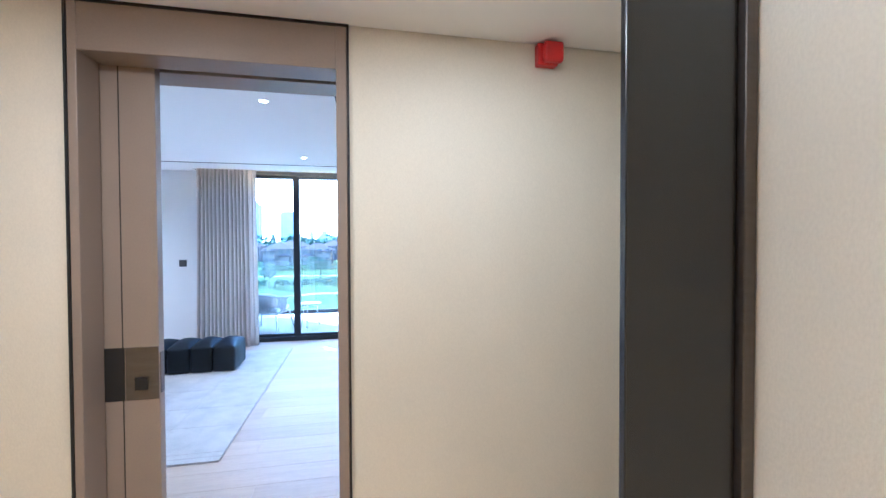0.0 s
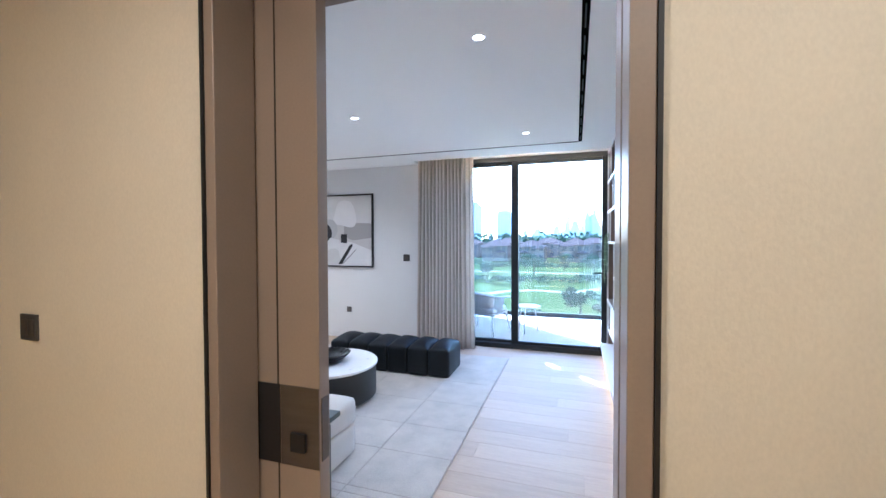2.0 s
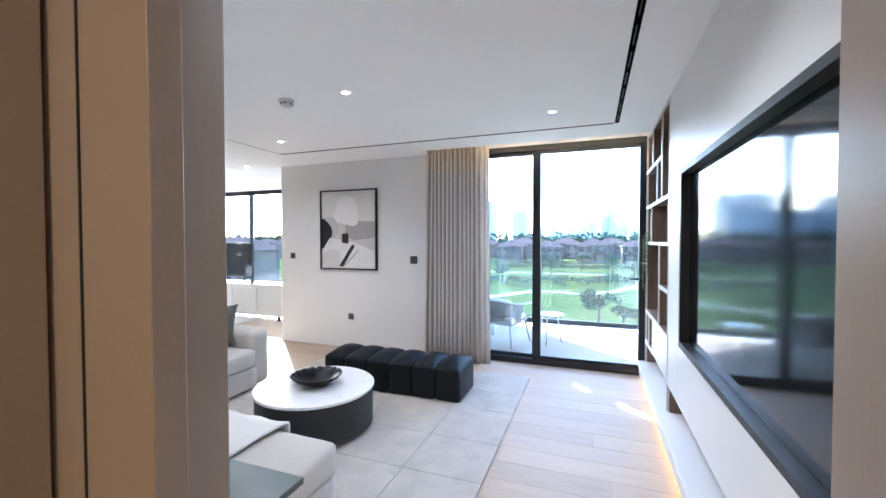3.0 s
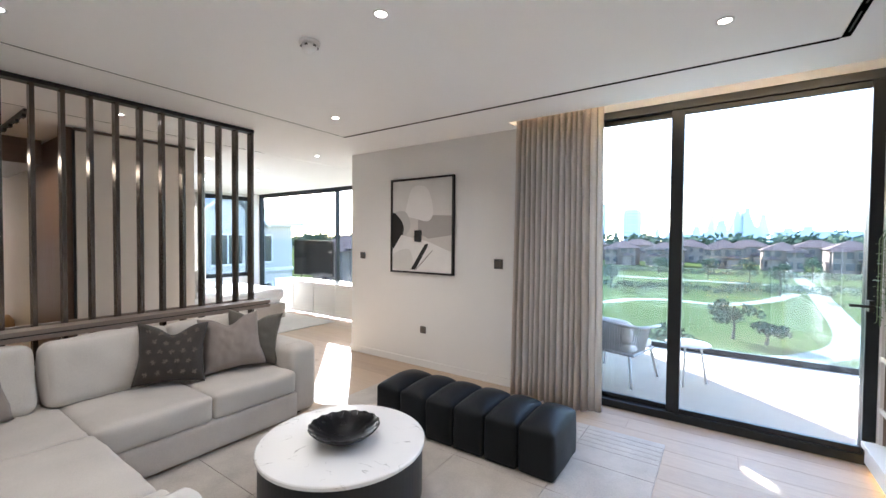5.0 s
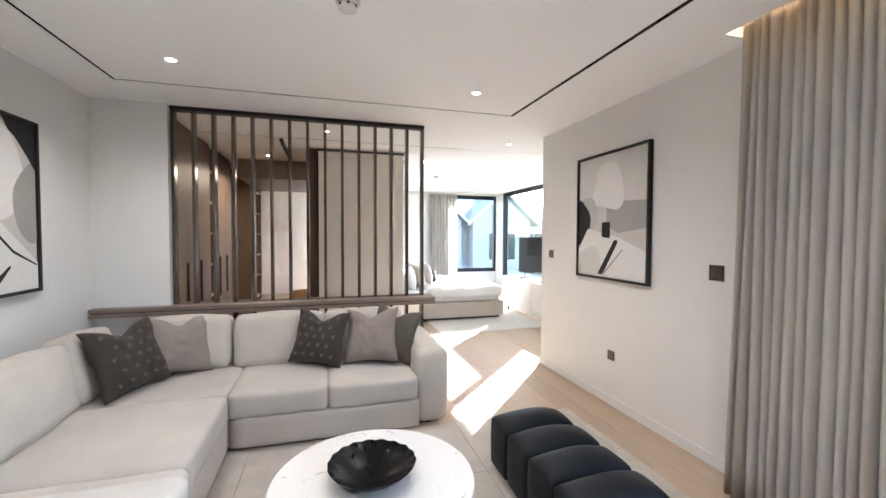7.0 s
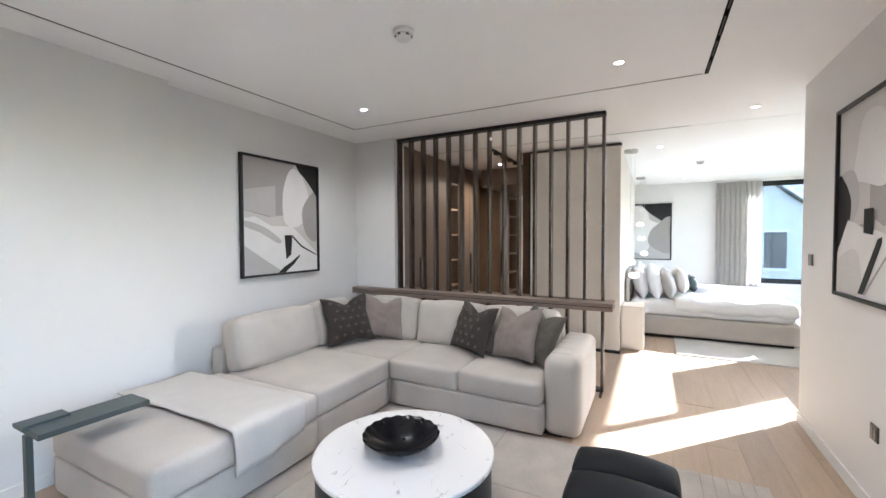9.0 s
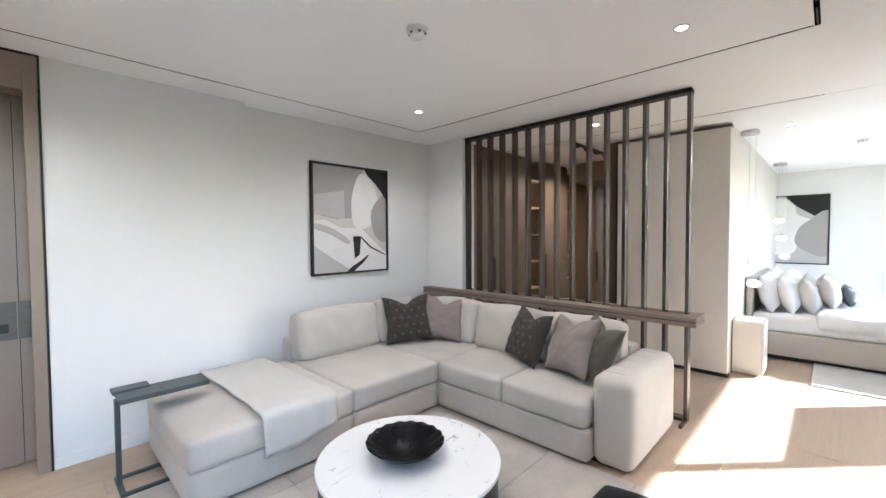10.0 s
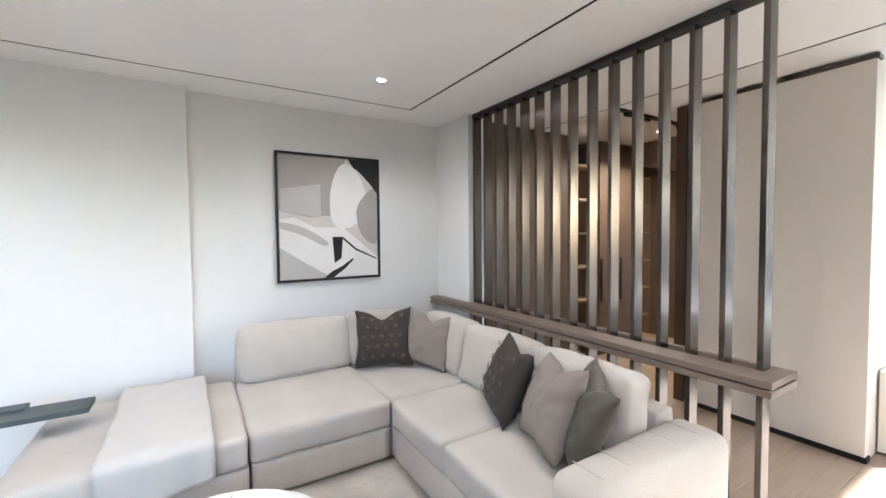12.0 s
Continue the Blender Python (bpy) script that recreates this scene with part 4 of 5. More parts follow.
ART_S = [
    ("grey", [(0.0, 1.0), (0.66, 1.0), (0.52, 0.84), (0.5, 0.52), (0.3, 0.50), (0.0, 0.55)], False),
    ("silver", [(0.02, 0.55), (0.4, 0.5), (0.4, 0.78), (0.02, 0.72)], False),
    ("white", [(0.60, 0.94), (0.74, 0.93), (0.86, 0.76), (0.88, 0.56), (0.70, 0.42), (0.52, 0.46), (0.50, 0.72)], True),
    ("grey", [(0.78, 0.60), (1.0, 0.76), (1.0, 0.30), (0.82, 0.36)], True),
    ("black", [(0.68, 1.0), (1.0, 1.0), (1.0, 0.72), (0.92, 0.80), (0.80, 0.90), (0.74, 0.93)], False),
    ("white", [(0.0, 0.48), (0.14, 0.50), (0.34, 0.42), (0.62, 0.42), (0.86, 0.26), (1.0, 0.16), (1.0, 0.0), (0.0, 0.0)], False),
    ("silver", [(0.02, 0.46), (0.25, 0.41), (0.46, 0.30), (0.42, 0.27), (0.2, 0.36), (0.02, 0.41)], True),
    ("silver", [(0.0, 0.0), (0.0, 0.26), (0.26, 0.12), (0.46, 0.02), (0.46, 0.0)], False),
    ("black", [(0.51, 0.34), (0.62, 0.34), (0.60, 0.16), (0.53, 0.12)], False),
    ("black", [(0.42, 0.0), (0.52, 0.0), (0.64, 0.07), (0.73, 0.145), (0.72, 0.155), (0.60, 0.09), (0.50, 0.05)], False),
    ("black", [(0.62, 0.34), (0.76, 0.24), (0.985, 0.15), (0.985, 0.14), (0.75, 0.225), (0.62, 0.32)], False),
]
artwork(pose(-3.775, 6.91, 1.155), 0.97, 1.18, ART_N, "black-framed abstract painting in beige, white and black")
artwork(pose(-3.69, 2.40, 1.155, 0, 0, 180), 0.98, 1.18, ART_S, "black-framed abstract painting in grey, white and black")

# ---- things on the shelves ----


def cover_box(x, y, z, w, d, h, tint, label):
    """A boxed book facing out, with an inset picture."""
    t = thing("display_book", (x, y, z), label, "book", "display books")
    part("cover", boxes([(x, x + d, y - w / 2, y + w / 2, z, z + h)], 0.003), SHELFWHITE, t)
    part("cover_picture", boxes([(x - 0.002, x + 0.001, y - w * 0.40, y + w * 0.40, z + h * 0.10, z + h * 0.77)]), tint, t, "dark red cover picture")
    for k, (a, b) in enumerate(((0.80, 0.84), (0.87, 0.90))):
        part("title_bar", boxes([(x - 0.002, x + 0.001, y - w * 0.2, y + w * 0.2, z + h * a, z + h * b)]), DARKGREY, t)


DEEPRED = mat("dark_red_print", (0.22, 0.03, 0.025), 0.5, vary=0.4, scale=12)
DUSK = mat("dusk_print", (0.14, 0.075, 0.06), 0.5, vary=0.5, scale=12)
cover_box(0.30, 6.12, 1.571, 0.26, 0.05, 0.30, DEEPRED, "white display book with a deep red cover picture")
cover_box(0.24, 5.76, 1.571, 0.30, 0.06, 0.345, DUSK, "white display book with a dusky cover picture")
for k, (dz, w, m) in enumerate([(0.0, 0.24, SHELFWHITE), (0.031, 0.22, SLATEGREEN), (0.057, 0.23, SHELFWHITE)]):
    b = thing("book", (0.34, 5.66, 0.805 + dz), "thick pale book in a flat pile", "book", "book pile")
    part("pages", boxes([(0.244, 0.416, 5.66 - w / 2 + 0.004, 5.66 + w / 2 - 0.004, 0.808 + dz, 0.828 + dz)]), SHELFWHITE, b)
    part("cover", boxes([(0.24, 0.42, 5.66 - w / 2, 5.66 + w / 2, 0.805 + dz, 0.8085 + dz), (0.24, 0.42, 5.66 - w / 2, 5.66 + w / 2, 0.8275 + dz, 0.831 + dz), (0.416, 0.42, 5.66 - w / 2, 5.66 + w / 2, 0.8085 + dz, 0.8275 + dz)]), m, b)
solid("vase", lathe([(0.03, 0), (0.045, 0.01), (0.055, 0.09), (0.04, 0.19), (0.018, 0.24), (0.022, 0.26), (0.016, 0.26)], 0.36, 6.06, 0.805, 32), SLATEGREEN, "tall slender grey-green vase on a shelf", "vase", smooth=True)

plant = thing("trailing_plant", (0.30, 6.72, 1.571), "trailing green plant in a small white pot", "plant")
part("pot", lathe([(0.04, 0.0), (0.05, 0.0), (0.06, 0.10), (0.053, 0.10), (0.045, 0.08)], 0.30, 6.72, 1.571, 24), SHELFWHITE, plant, smooth=True)
rng = random.Random(4)
SUCC = mat("succulent_leaf", (0.16, 0.22, 0.12), 0.6, vary=0.3, scale=30)
for k in range(13):
    bm = bmesh.new()
    y0, x0 = 6.72 + rng.uniform(-0.08, 0.12), 0.175 - rng.uniform(0.0, 0.05)
    ln = rng.uniform(0.25, 0.62)
    pts = [(0.30, 6.72, 1.67), (0.24, (6.72 + y0) / 2, 1.70), (x0 + 0.02, y0, 1.66), (x0, y0, 1.60)]
    steps = int(ln / 0.022)
    for s in range(steps):
        z = 1.60 - s * 0.022
        a = s * 2.4
        c0 = Vector((x0 + 0.012 * math.cos(a) + 0.006 * math.sin(s * 0.4), y0 + 0.012 * math.sin(a) + 0.008 * math.sin(s * 0.3 + k), z))
        d = Vector((math.cos(a), math.sin(a), -0.5)) * 0.014
        w = Vector((-math.sin(a), math.cos(a), 0)) * 0.006
        v = [bm.verts.new(p) for p in (c0 - d * 0.3, c0 + d * 0.4 + w, c0 + d, c0 + d * 0.4 - w)]
        bm.faces.new(v)
    tube(pts + [(x0, y0, 1.60 - ln)], 0.002, 4, bm)
    part("strand", bm, SUCC, plant)
gl = thing("glass_bowl", (0.22, 3.55, 0.20), "clear ribbed glass bowl on the low console", "bowl")
part("bowl", lathe([(0.05, 0.0), (0.09, 0.004), (0.15, 0.05), (0.17, 0.09), (0.165, 0.09), (0.14, 0.052), (0.08, 0.012), (0.01, 0.01)], 0.25, 3.55, 0.20, 48), SMOKEGLASS, gl, smooth=True)

# ---- bedroom ----
# stops short of x -12: an added slit lets daylight onto the passage end
structure("wall_bedroom_head", boxes([(-11.78, -6.50, 4.302, 5.448, 0, CZ)]), PANELFAB, "cream panelled wall behind the bed")
pnl = thing("divider_panel", (-6.45, 4.86, 0.0), "tall cream upholstered end panel with dark metal trim", "wall panel")
part("panel", boxes([(-6.498, -6.41, 4.28, 5.455, 0.045, 2.705)], 0.004), PANELFAB, pnl)
part("foot_trim", boxes([(-6.495, -6.42, 4.27, 5.46, 0.0, 0.043)]), BLACK, pnl)
part("head_trim", boxes([(-6.498, -6.405, 4.26, 5.465, 2.707, 2.735)]), SLAT, pnl)
part("side_trim", boxes([(-6.498, -6.412, 4.258, 4.278, 0.045, 2.705)]), BLACK, pnl)
structure("wall_bedroom_west", boxes([(-11.7, -11.5, 5.45, 7.72, 0, CZ), (-11.7, -11.5, 7.72, 9.12, 0, 0.52), (-11.7, -11.5, 7.72, 9.12, 2.70, CZ), (-11.7, -11.5, 9.12, 9.3, 0, CZ)]), WHITE)
# the unseen solid stretch east of -6.3 is added to cut the bedroom's daylight
structure("wall_bedroom_north", boxes([(-11.5, -11.1, 9.12, 9.30, 0, CZ), (-6.3, -3.62, 9.12, 9.30, 0, CZ)]), WHITE)
structure("wall_bedroom_east", boxes([(-3.82, -3.62, 7.15, 9.3, 0, CZ)]), WHITE)
window("window_2", -11.1, -6.3, 9.21, 0.0, 2.748, [-8.0], fw=0.05, pane=BEDPANE)
window("window_3", 7.72, 9.12, -11.6, 0.52, 2.70, [], True, fw=0.06, pane=BEDPANE)
cb = thing("curtain", (-11.36, 7.45, 0), "floor-length pale linen curtain beside the bedroom window", "curtain")
part("cloth", curtain_mesh(7.06, 7.86, -11.36, 0.01, 2.70, 9, 0.04, True, 3), SHEER, cb, smooth=True)
part("track", boxes([(-11.38, -11.34, 7.0, 9.2, 2.705, 2.745)]), SHELFWHITE, cb)
ART_B = [
    ("silver", [(0.0, 0.0), (1.0, 0.0), (1.0, 1.0), (0.0, 1.0)], False),
    ("white", [(0.0, 0.85), (0.30, 0.98), (0.50, 0.86), (0.56, 0.72), (0.85, 0.60), (0.60, 0.42), (0.52, 0.18), (0.3, 0.1), (0.0, 0.3)], True),
    ("black", [(0.36, 1.0), (1.0, 1.0), (1.0, 0.78), (0.80, 0.70), (0.55, 0.84)], False),
    ("grey", [(0.52, 0.30), (0.72, 0.16), (1.0, 0.14), (1.0, 0.76), (0.70, 0.62), (0.56, 0.5)], True),
    ("black", [(0.0, 0.30), (0.12, 0.34), (0.16, 0.22), (0.0, 0.16)], True),
]
artwork(pose(-11.5, 5.72, 0.98, 0, 0, 90), 1.0, 1.32, ART_B, "black-framed abstract painting in grey and white beside the bed")

bed = thing("double_bed", (-8.64, 6.5, 0), "large double bed with beige base and white linen, made", "bed")
part("plinth", boxes([(-9.69, -7.67, 5.55, 7.53, 0.0, 0.06)]), BLACK, bed)
part("base", soft_box(-9.76, -7.60, 5.50, 7.60, 0.05, 0.34, 0.03, 8), BEDBASE, bed, smooth=True)
part("mattress", soft_box(-9.68, -7.66, 5.52, 7.55, 0.33, 0.56, 0.06, 10, 0.01), LINENWHITE, bed, smooth=True)
part("duvet", soft_box(-9.74, -7.61, 6.12, 7.58, 0.40, 0.62, 0.07, 16, 0.03, 0.03, 20), LINENWHITE, bed, smooth=True)
part("headboard", soft_box(-9.85, -7.60, 5.455, 5.52, 0.0, 1.0, 0.03, 8), BEDBASE, bed, smooth=True)
PEARL = mat("oyster_linen", (0.58, 0.55, 0.51), 0.9, vary=0.06, bump=0.3, grain=200)
for x, y, s, m_, nm in [(-8.02, 5.66, 0.50, LINENWHITE, "white"), (-8.66, 5.66, 0.50, LINENWHITE, "white"), (-9.30, 5.66, 0.50, LINENWHITE, "white"), (-8.05, 5.86, 0.48, LINENWHITE, "white"), (-8.70, 5.86, 0.48, LINENWHITE, "white"), (-9.32, 5.86, 0.48, LINENWHITE, "white"), (-8.12, 6.05, 0.45, PEARL, "oyster"), (-8.74, 6.05, 0.45, PEARL, "oyster"), (-8.26, 6.23, 0.42, PEARL, "oyster"), (-8.50, 6.41, 0.27, SLATEGREEN, "dark green")]:
    t = thing("pillow", (x, y, 0.565 if y < 6.1 else 0.635), nm + " linen pillow standing at the head of the bed", "pillow", "bed pillows", local=True)
    b = pillow_mesh(s * 1.25, s, 0.22 if s > 0.3 else 0.15, x)
    bmesh.ops.transform(b, matrix=pose(0, 0, s / 2 * 0.93, 14), verts=b.verts)
    part("cover", b, m_, t, smooth=True)
ns = thing("nightstand", (-6.8, 5.6, 0), "cream lacquered cube nightstand beside the bed", "nightstand")
part("body", boxes([(-7.05, -6.66, 5.46, 5.72, 0.02, 0.60)], 0.006), PANELFAB, ns)
part("drawer_front", boxes([(-7.04, -6.67, 5.722, 5.738, 0.32, 0.59)], 0.003), PANELFAB, ns)
part("drawer_front", boxes([(-7.04, -6.67, 5.722, 5.738, 0.04, 0.31)], 0.003), PANELFAB, ns)
CHROME = mat("brushed_nickel", (0.55, 0.54, 0.52), 0.25, 0.95, vary=0.08)


def pendant(x, y, drops):
    t = thing("pendant_lamp", (x, y, min(z for _, _, z in drops) - 0.055), "cluster pendant with small glowing glass globes beside the bed", "pendant lamp", "bedside pendants")
    part("canopy", lathe([(0.01, -0.03), (0.08, -0.03), (0.09, -0.024), (0.09, 0.012), (0.01, 0.012)], x, y, CZ - 0.014, 40), CHROME, t, "round brushed nickel canopy", smooth=False)
    for dx, dy, z in drops:
        part("cord", tube([(x + dx, y + dy, CZ - 0.045), (x + dx, y + dy, z + 0.06)], 0.0025, 6), SHELFWHITE, t)
        g = part("globe", lathe([(0.003, -0.042), (0.04, -0.036), (0.062, -0.018), (0.068, 0.0), (0.062, 0.018), (0.04, 0.036), (0.003, 0.042)], x + dx, y + dy, z, 24), BULB, t, "glowing opal globe", smooth=True)
        part("socket", lathe([(0.012, 0.038), (0.014, 0.06), (0.004, 0.064)], x + dx, y + dy, z, 16), CHROME, g)


pendant(-7.02, 5.545, [(0.0, 0.0, 1.17), (-0.07, 0.05, 0.98)])
pendant(-10.02, 5.60, [(0.05, 0.0, 1.78), (-0.05, 0.03, 1.49), (0.0, 0.08, 1.18)])
solid("bedroom_rug", boxes([(-10.2, -6.72, 6.12, 8.05, 0.002, 0.014)], 0.004), PALERUG, "pale flat rug under the bed's foot", "rug")
cs = thing("media_console", (-7.3, 8.2, 0), "long low cream lacquered media console", "console")
part("body", boxes([(-8.55, -6.0, 8.0, 8.42, 0.10, 0.70)], 0.006), PANELFAB, cs)
part("top", boxes([(-8.56, -5.99, 7.98, 8.43, 0.702, 0.72)], 0.002), GLOSSLACQUER, cs, "polished cream lacquer top")
for k in range(4):
    part("door", boxes([(-8.54 + k * 0.637, -8.54 + k * 0.637 + 0.625, 7.982, 7.998, 0.115, 0.70)], 0.003), PANELFAB, cs)
for x in (-8.4, -6.15):
    for y in (8.06, 8.36):
        part("foot", boxes([(x - 0.02, x + 0.02, y - 0.02, y + 0.02, 0.0, 0.10)]), BLACK, cs)
t2 = thing("television", (-7.55, 8.2, 0.72), "black flat television standing on the media console", "television")
part("screen", boxes([(-8.17, -6.95, 8.18, 8.22, 0.82, 1.535)], 0.004), TVSCREEN, t2)
for x in (-7.95, -7.17):
    part("foot", boxes([(x - 0.015, x + 0.015, 8.08, 8.32, 0.72, 0.735), (x - 0.012, x + 0.012, 8.19, 8.21, 0.735, 0.82)]), BLACK, t2)

# ---- dressing area behind the screen ----
structure("closet_wall_south", boxes([(-12.2, -5.1, 2.1, 2.26, 0, CZ)]), WHITE)
structure("closet_wall_west", boxes([(-12.2, -12.0, 2.26, 4.30, 0, CZ)]), WHITE)
structure("walnut_lining", boxes([(-8.2, -6.51, 4.24, 4.296, 0, 2.70), (-6.508, -6.43, 4.16, 4.256, 0, 2.735)]), WALNUT, "dark walnut panel lining")
structure("veneer_bulkhead", boxes([(-9.6, -7.6, 3.05, 4.24, 2.45, 2.748)]), WOODBROWN, "grey-brown veneer bulkhead over the passage")


def wardrobe(x0, x1, y1, doors, tone, label):
    t = thing("wardrobe", ((x0 + x1) / 2, 2.6, 0), label, "wardrobe", "fitted wardrobes")
    part("body", boxes([(x0, x1, 2.262, y1 - 0.022, 0.0, 2.74)]), tone, t)
    w = (x1 - x0) / doors
    for k in range(doors):
        d = part("door", boxes([(x0 + k * w + 0.003, x0 + (k + 1) * w - 0.003, y1 - 0.02, y1, 0.06, 2.70)], 0.002), tone, t)
        part("handle", boxes([(x0 + (k + 1) * w - 0.05, x0 + (k + 1) * w - 0.02, y1, y1 + 0.02, 0.70, 1.25)], 0.002), BLACK, d, "long black pull handle")
    return t


def open_shelves(x0, x1, y1, label):
    t = thing("open_shelving", ((x0 + x1) / 2, 2.6, 0), label, "shelving", "fitted open shelves")
    part("back", boxes([(x0, x1, 2.262, 2.30, 0.0, 2.74)]), SHELFBACK, t)
    for x in (x0, x1 - 0.02):
        part("side", boxes([(x, x + 0.02, 2.30, y1, 0.0, 2.74)]), WOODBROWN, t)
    for k in range(6):
        s = part("shelf", boxes([(x0 + 0.02, x1 - 0.02, 2.30, y1 - 0.01, 0.30 + 0.42 * k, 0.325 + 0.42 * k)]), STAIR, t)
        part("strip_light", boxes([(x0 + 0.03, x1 - 0.03, 2.31, 2.32, 0.285 + 0.42 * k, 0.297 + 0.42 * k)]), LEDYELLOW, s, "warm strip light")
    return t


wardrobe(-6.55, -5.12, 2.92, 3, SMOKEDOAK, "tall smoked-oak fitted wardrobe with black pulls")
open_shelves(-6.95, -6.56, 2.90, "open wardrobe shelves lit warm")
wardrobe(-7.75, -6.96, 2.92, 2, SMOKEDOAK, "tall smoked-oak fitted wardrobe beside lit shelves")
open_shelves(-8.6, -7.76, 2.60, "deep open wardrobe niche lit warm")
wardrobe(-9.2, -8.61, 3.06, 1, SMOKEDOAK, "tall narrow smoked-oak fitted wardrobe")
open_shelves(-9.9, -9.21, 3.04, "open wardrobe shelves at the passage end")
lamp("closet_lamp", "AREA", look((-7.2, 3.55, 2.44), (-7.2, 3.4, 0)), 1.3, (1.0, 0.80, 0.56), size=0.7)
tk = thing("track_light", (-7.0, 3.85, 2.70), "black ceiling track with small spot heads", "track light")
part("rail", boxes([(-7.55, -6.0, 3.83, 3.87, 2.72, 2.748)]), BLACK, tk)
for k in range(5):
    part("spot_head", boxes([(-7.4 + k * 0.3, -7.3 + k * 0.3, 3.835, 3.865, 2.69, 2.719)], 0.003), BLACK, tk)
st = thing("pouf", (-9.6, 3.95, 0), "round tan leather pouf in the dressing area", "pouf")
part("seat", lathe([(0.20, 0.0), (0.30, 0.03), (0.34, 0.16), (0.33, 0.30), (0.28, 0.38), (0.02, 0.40)], -9.6, 3.95, 0.0, 40), mat("tan_leather", (0.34, 0.20, 0.08), 0.5, vary=0.12), st, smooth=True)

# ---- balcony ----
deck = thing("balcony_deck", (-1.0, 8.5, -0.2), "pale porcelain-tiled balcony deck", "balcony", "", "structure")
part("slab", boxes([(-3.6, 3.5, 7.16, 9.95, -0.35, -0.045)]), WHITE, deck)
for i in range(6):
    for j in range(3):
        part("tile", boxes([(-3.6 + i * 1.18 + 0.003, -3.6 + (i + 1) * 1.18 - 0.003, 7.17 + j * 0.92 + 0.003, 7.17 + (j + 1) * 0.92 - 0.003, -0.045, -0.02)], 0.002), DECK, deck)
rail = thing("glass_balustrade", (-1.0, 9.85, -0.02), "frameless tinted glass balcony balustrade", "balustrade")
for i in range(6):
    part("pane", boxes([(-3.58 + i * 1.18, -3.58 + (i + 1) * 1.18 - 0.015, 9.80, 9.815, -0.02, 1.20)]), BALGLASS, rail).visible_shadow = False
part("shoe", boxes([(-3.6, 3.48, 9.78, 9.835, -0.02, 0.06)], 0.003), ALU, rail)
part("pane", boxes([(3.45, 3.465, 7.2, 9.8, -0.02, 1.20)]), BALGLASS, rail).visible_shadow = False


def lounge_chair(x, y, turn):
    t = thing("balcony_chair", (x, y, -0.02), "grey woven-rope balcony armchair with a pale cushion", "armchair", local=True)
    t.matrix_world = pose(x, y, -0.02, 0, 0, turn)
    legs = [(-0.28, -0.27), (0.28, -0.27), (-0.30, 0.30), (0.30, 0.30)]
    for lx, ly in legs:
        part("leg", tube([(lx * 1.1, ly * 1.15, 0), (lx * 0.9, ly * 0.9, 0.36)], [0.012, 0.02], 8), SHELFWHITE, t, smooth=True)
    part("seat_frame", tube([(-0.30, 0.28, 0.36), (-0.31, -0.28, 0.36), (0.31, -0.28, 0.36), (0.30, 0.28, 0.36), (-0.30, 0.28, 0.36)], 0.016, 8), ROPE, t)
    arc = [(0.36 * math.cos(a) , 0.30 * math.sin(a) * -1.1 + 0.02, 0.70 - 0.06 * abs(math.cos(a))) for a in [math.pi * k / 16 for k in range(17)]]
    part("top_rail", tube([(0.36, 0.30, 0.62)] + arc + [(-0.36, 0.30, 0.62)], 0.018, 8), ROPE, t, smooth=True)
    for k in range(40):
        a = math.pi * (k + 0.5) / 40
        top = (0.36 * math.cos(a), 0.30 * math.sin(a) * -1.1 + 0.02, 0.69 - 0.06 * abs(math.cos(a)))
        part("rope_strand", tube([top, (0.31 * math.cos(a), -0.29 * math.sin(a) + 0.01, 0.36)], 0.0095, 5), ROPE, t)
    part("cushion", soft_box(-0.28, 0.28, -0.25, 0.30, 0.36, 0.46, 0.04, 8, 0.01), SHEER, t, smooth=True)
    part("back_pillow", soft_box(-0.25, 0.25, -0.25, -0.13, 0.46, 0.70, 0.05, 8, 0.02), SHEER, t, smooth=True)


lounge_chair(-1.72, 8.02, -14)
bt = thing("balcony_table", (-1.02, 8.25, -0.02), "small round white balcony side table on three legs", "side table")
part("top", lathe([(0.20, 0.0), (0.225, 0.008), (0.22, 0.02), (0.01, 0.022)], -1.02, 8.25, 0.42, 40), SHELFWHITE, bt, smooth=True)
for k in range(3):
    a = k * 2.094 + 0.4
    part("leg", tube([(-1.02 + 0.20 * math.cos(a), 8.25 + 0.20 * math.sin(a), -0.02), (-1.02 + 0.13 * math.cos(a), 8.25 + 0.13 * math.sin(a), 0.425)], 0.011, 8), SHELFWHITE, bt, smooth=True)
# added out of view: keeps sun off the window; its gaps shape floor streaks
structure("sun_blocker_wall", boxes([(-3.82, -3.62, 7.15, 9.36, 3.3, 6.5), (-3.82, -3.62, 9.302, 9.60, -0.02, 2.08), (-3.82, -3.62, 9.302, 9.60, 2.31, 2.37), (-3.82, -3.62, 9.302, 9.60, 2.66, 3.298), (-3.82, -3.62, 9.362, 9.60, 3.302, 6.5), (-3.82, -3.62, 9.602, 11.2, -0.02, 6.5), (-12.0, -3.82, 9.3, 9.36, 3.3, 6.5)]), HOUSEWALL, "unseen rendered wall added to shade the window, with gaps for sun streaks")
structure("roof", boxes([(-12.2, -3.62, 1.9, 9.36, 3.12, 3.3), (-3.62, 3.6, 1.9, 7.15, 3.12, 3.3)]), WHITE)
structure("outer_wall_above", boxes([(-3.62, 3.6, 7.0, 7.15, 3.3, 6.5), (0.75, 3.6, 7.0, 7.15, -0.02, 3.1)]), HOUSEWALL)

# ---- outside ----
g = bmesh.new()
bmesh.ops.create_grid(g, x_segments=8, y_segments=8, size=3000)
bmesh.ops.translate(g, vec=(0, 0, GROUND), verts=g.verts)
structure("ground", g, GRASS, "wide green park lawn reaching the horizon")


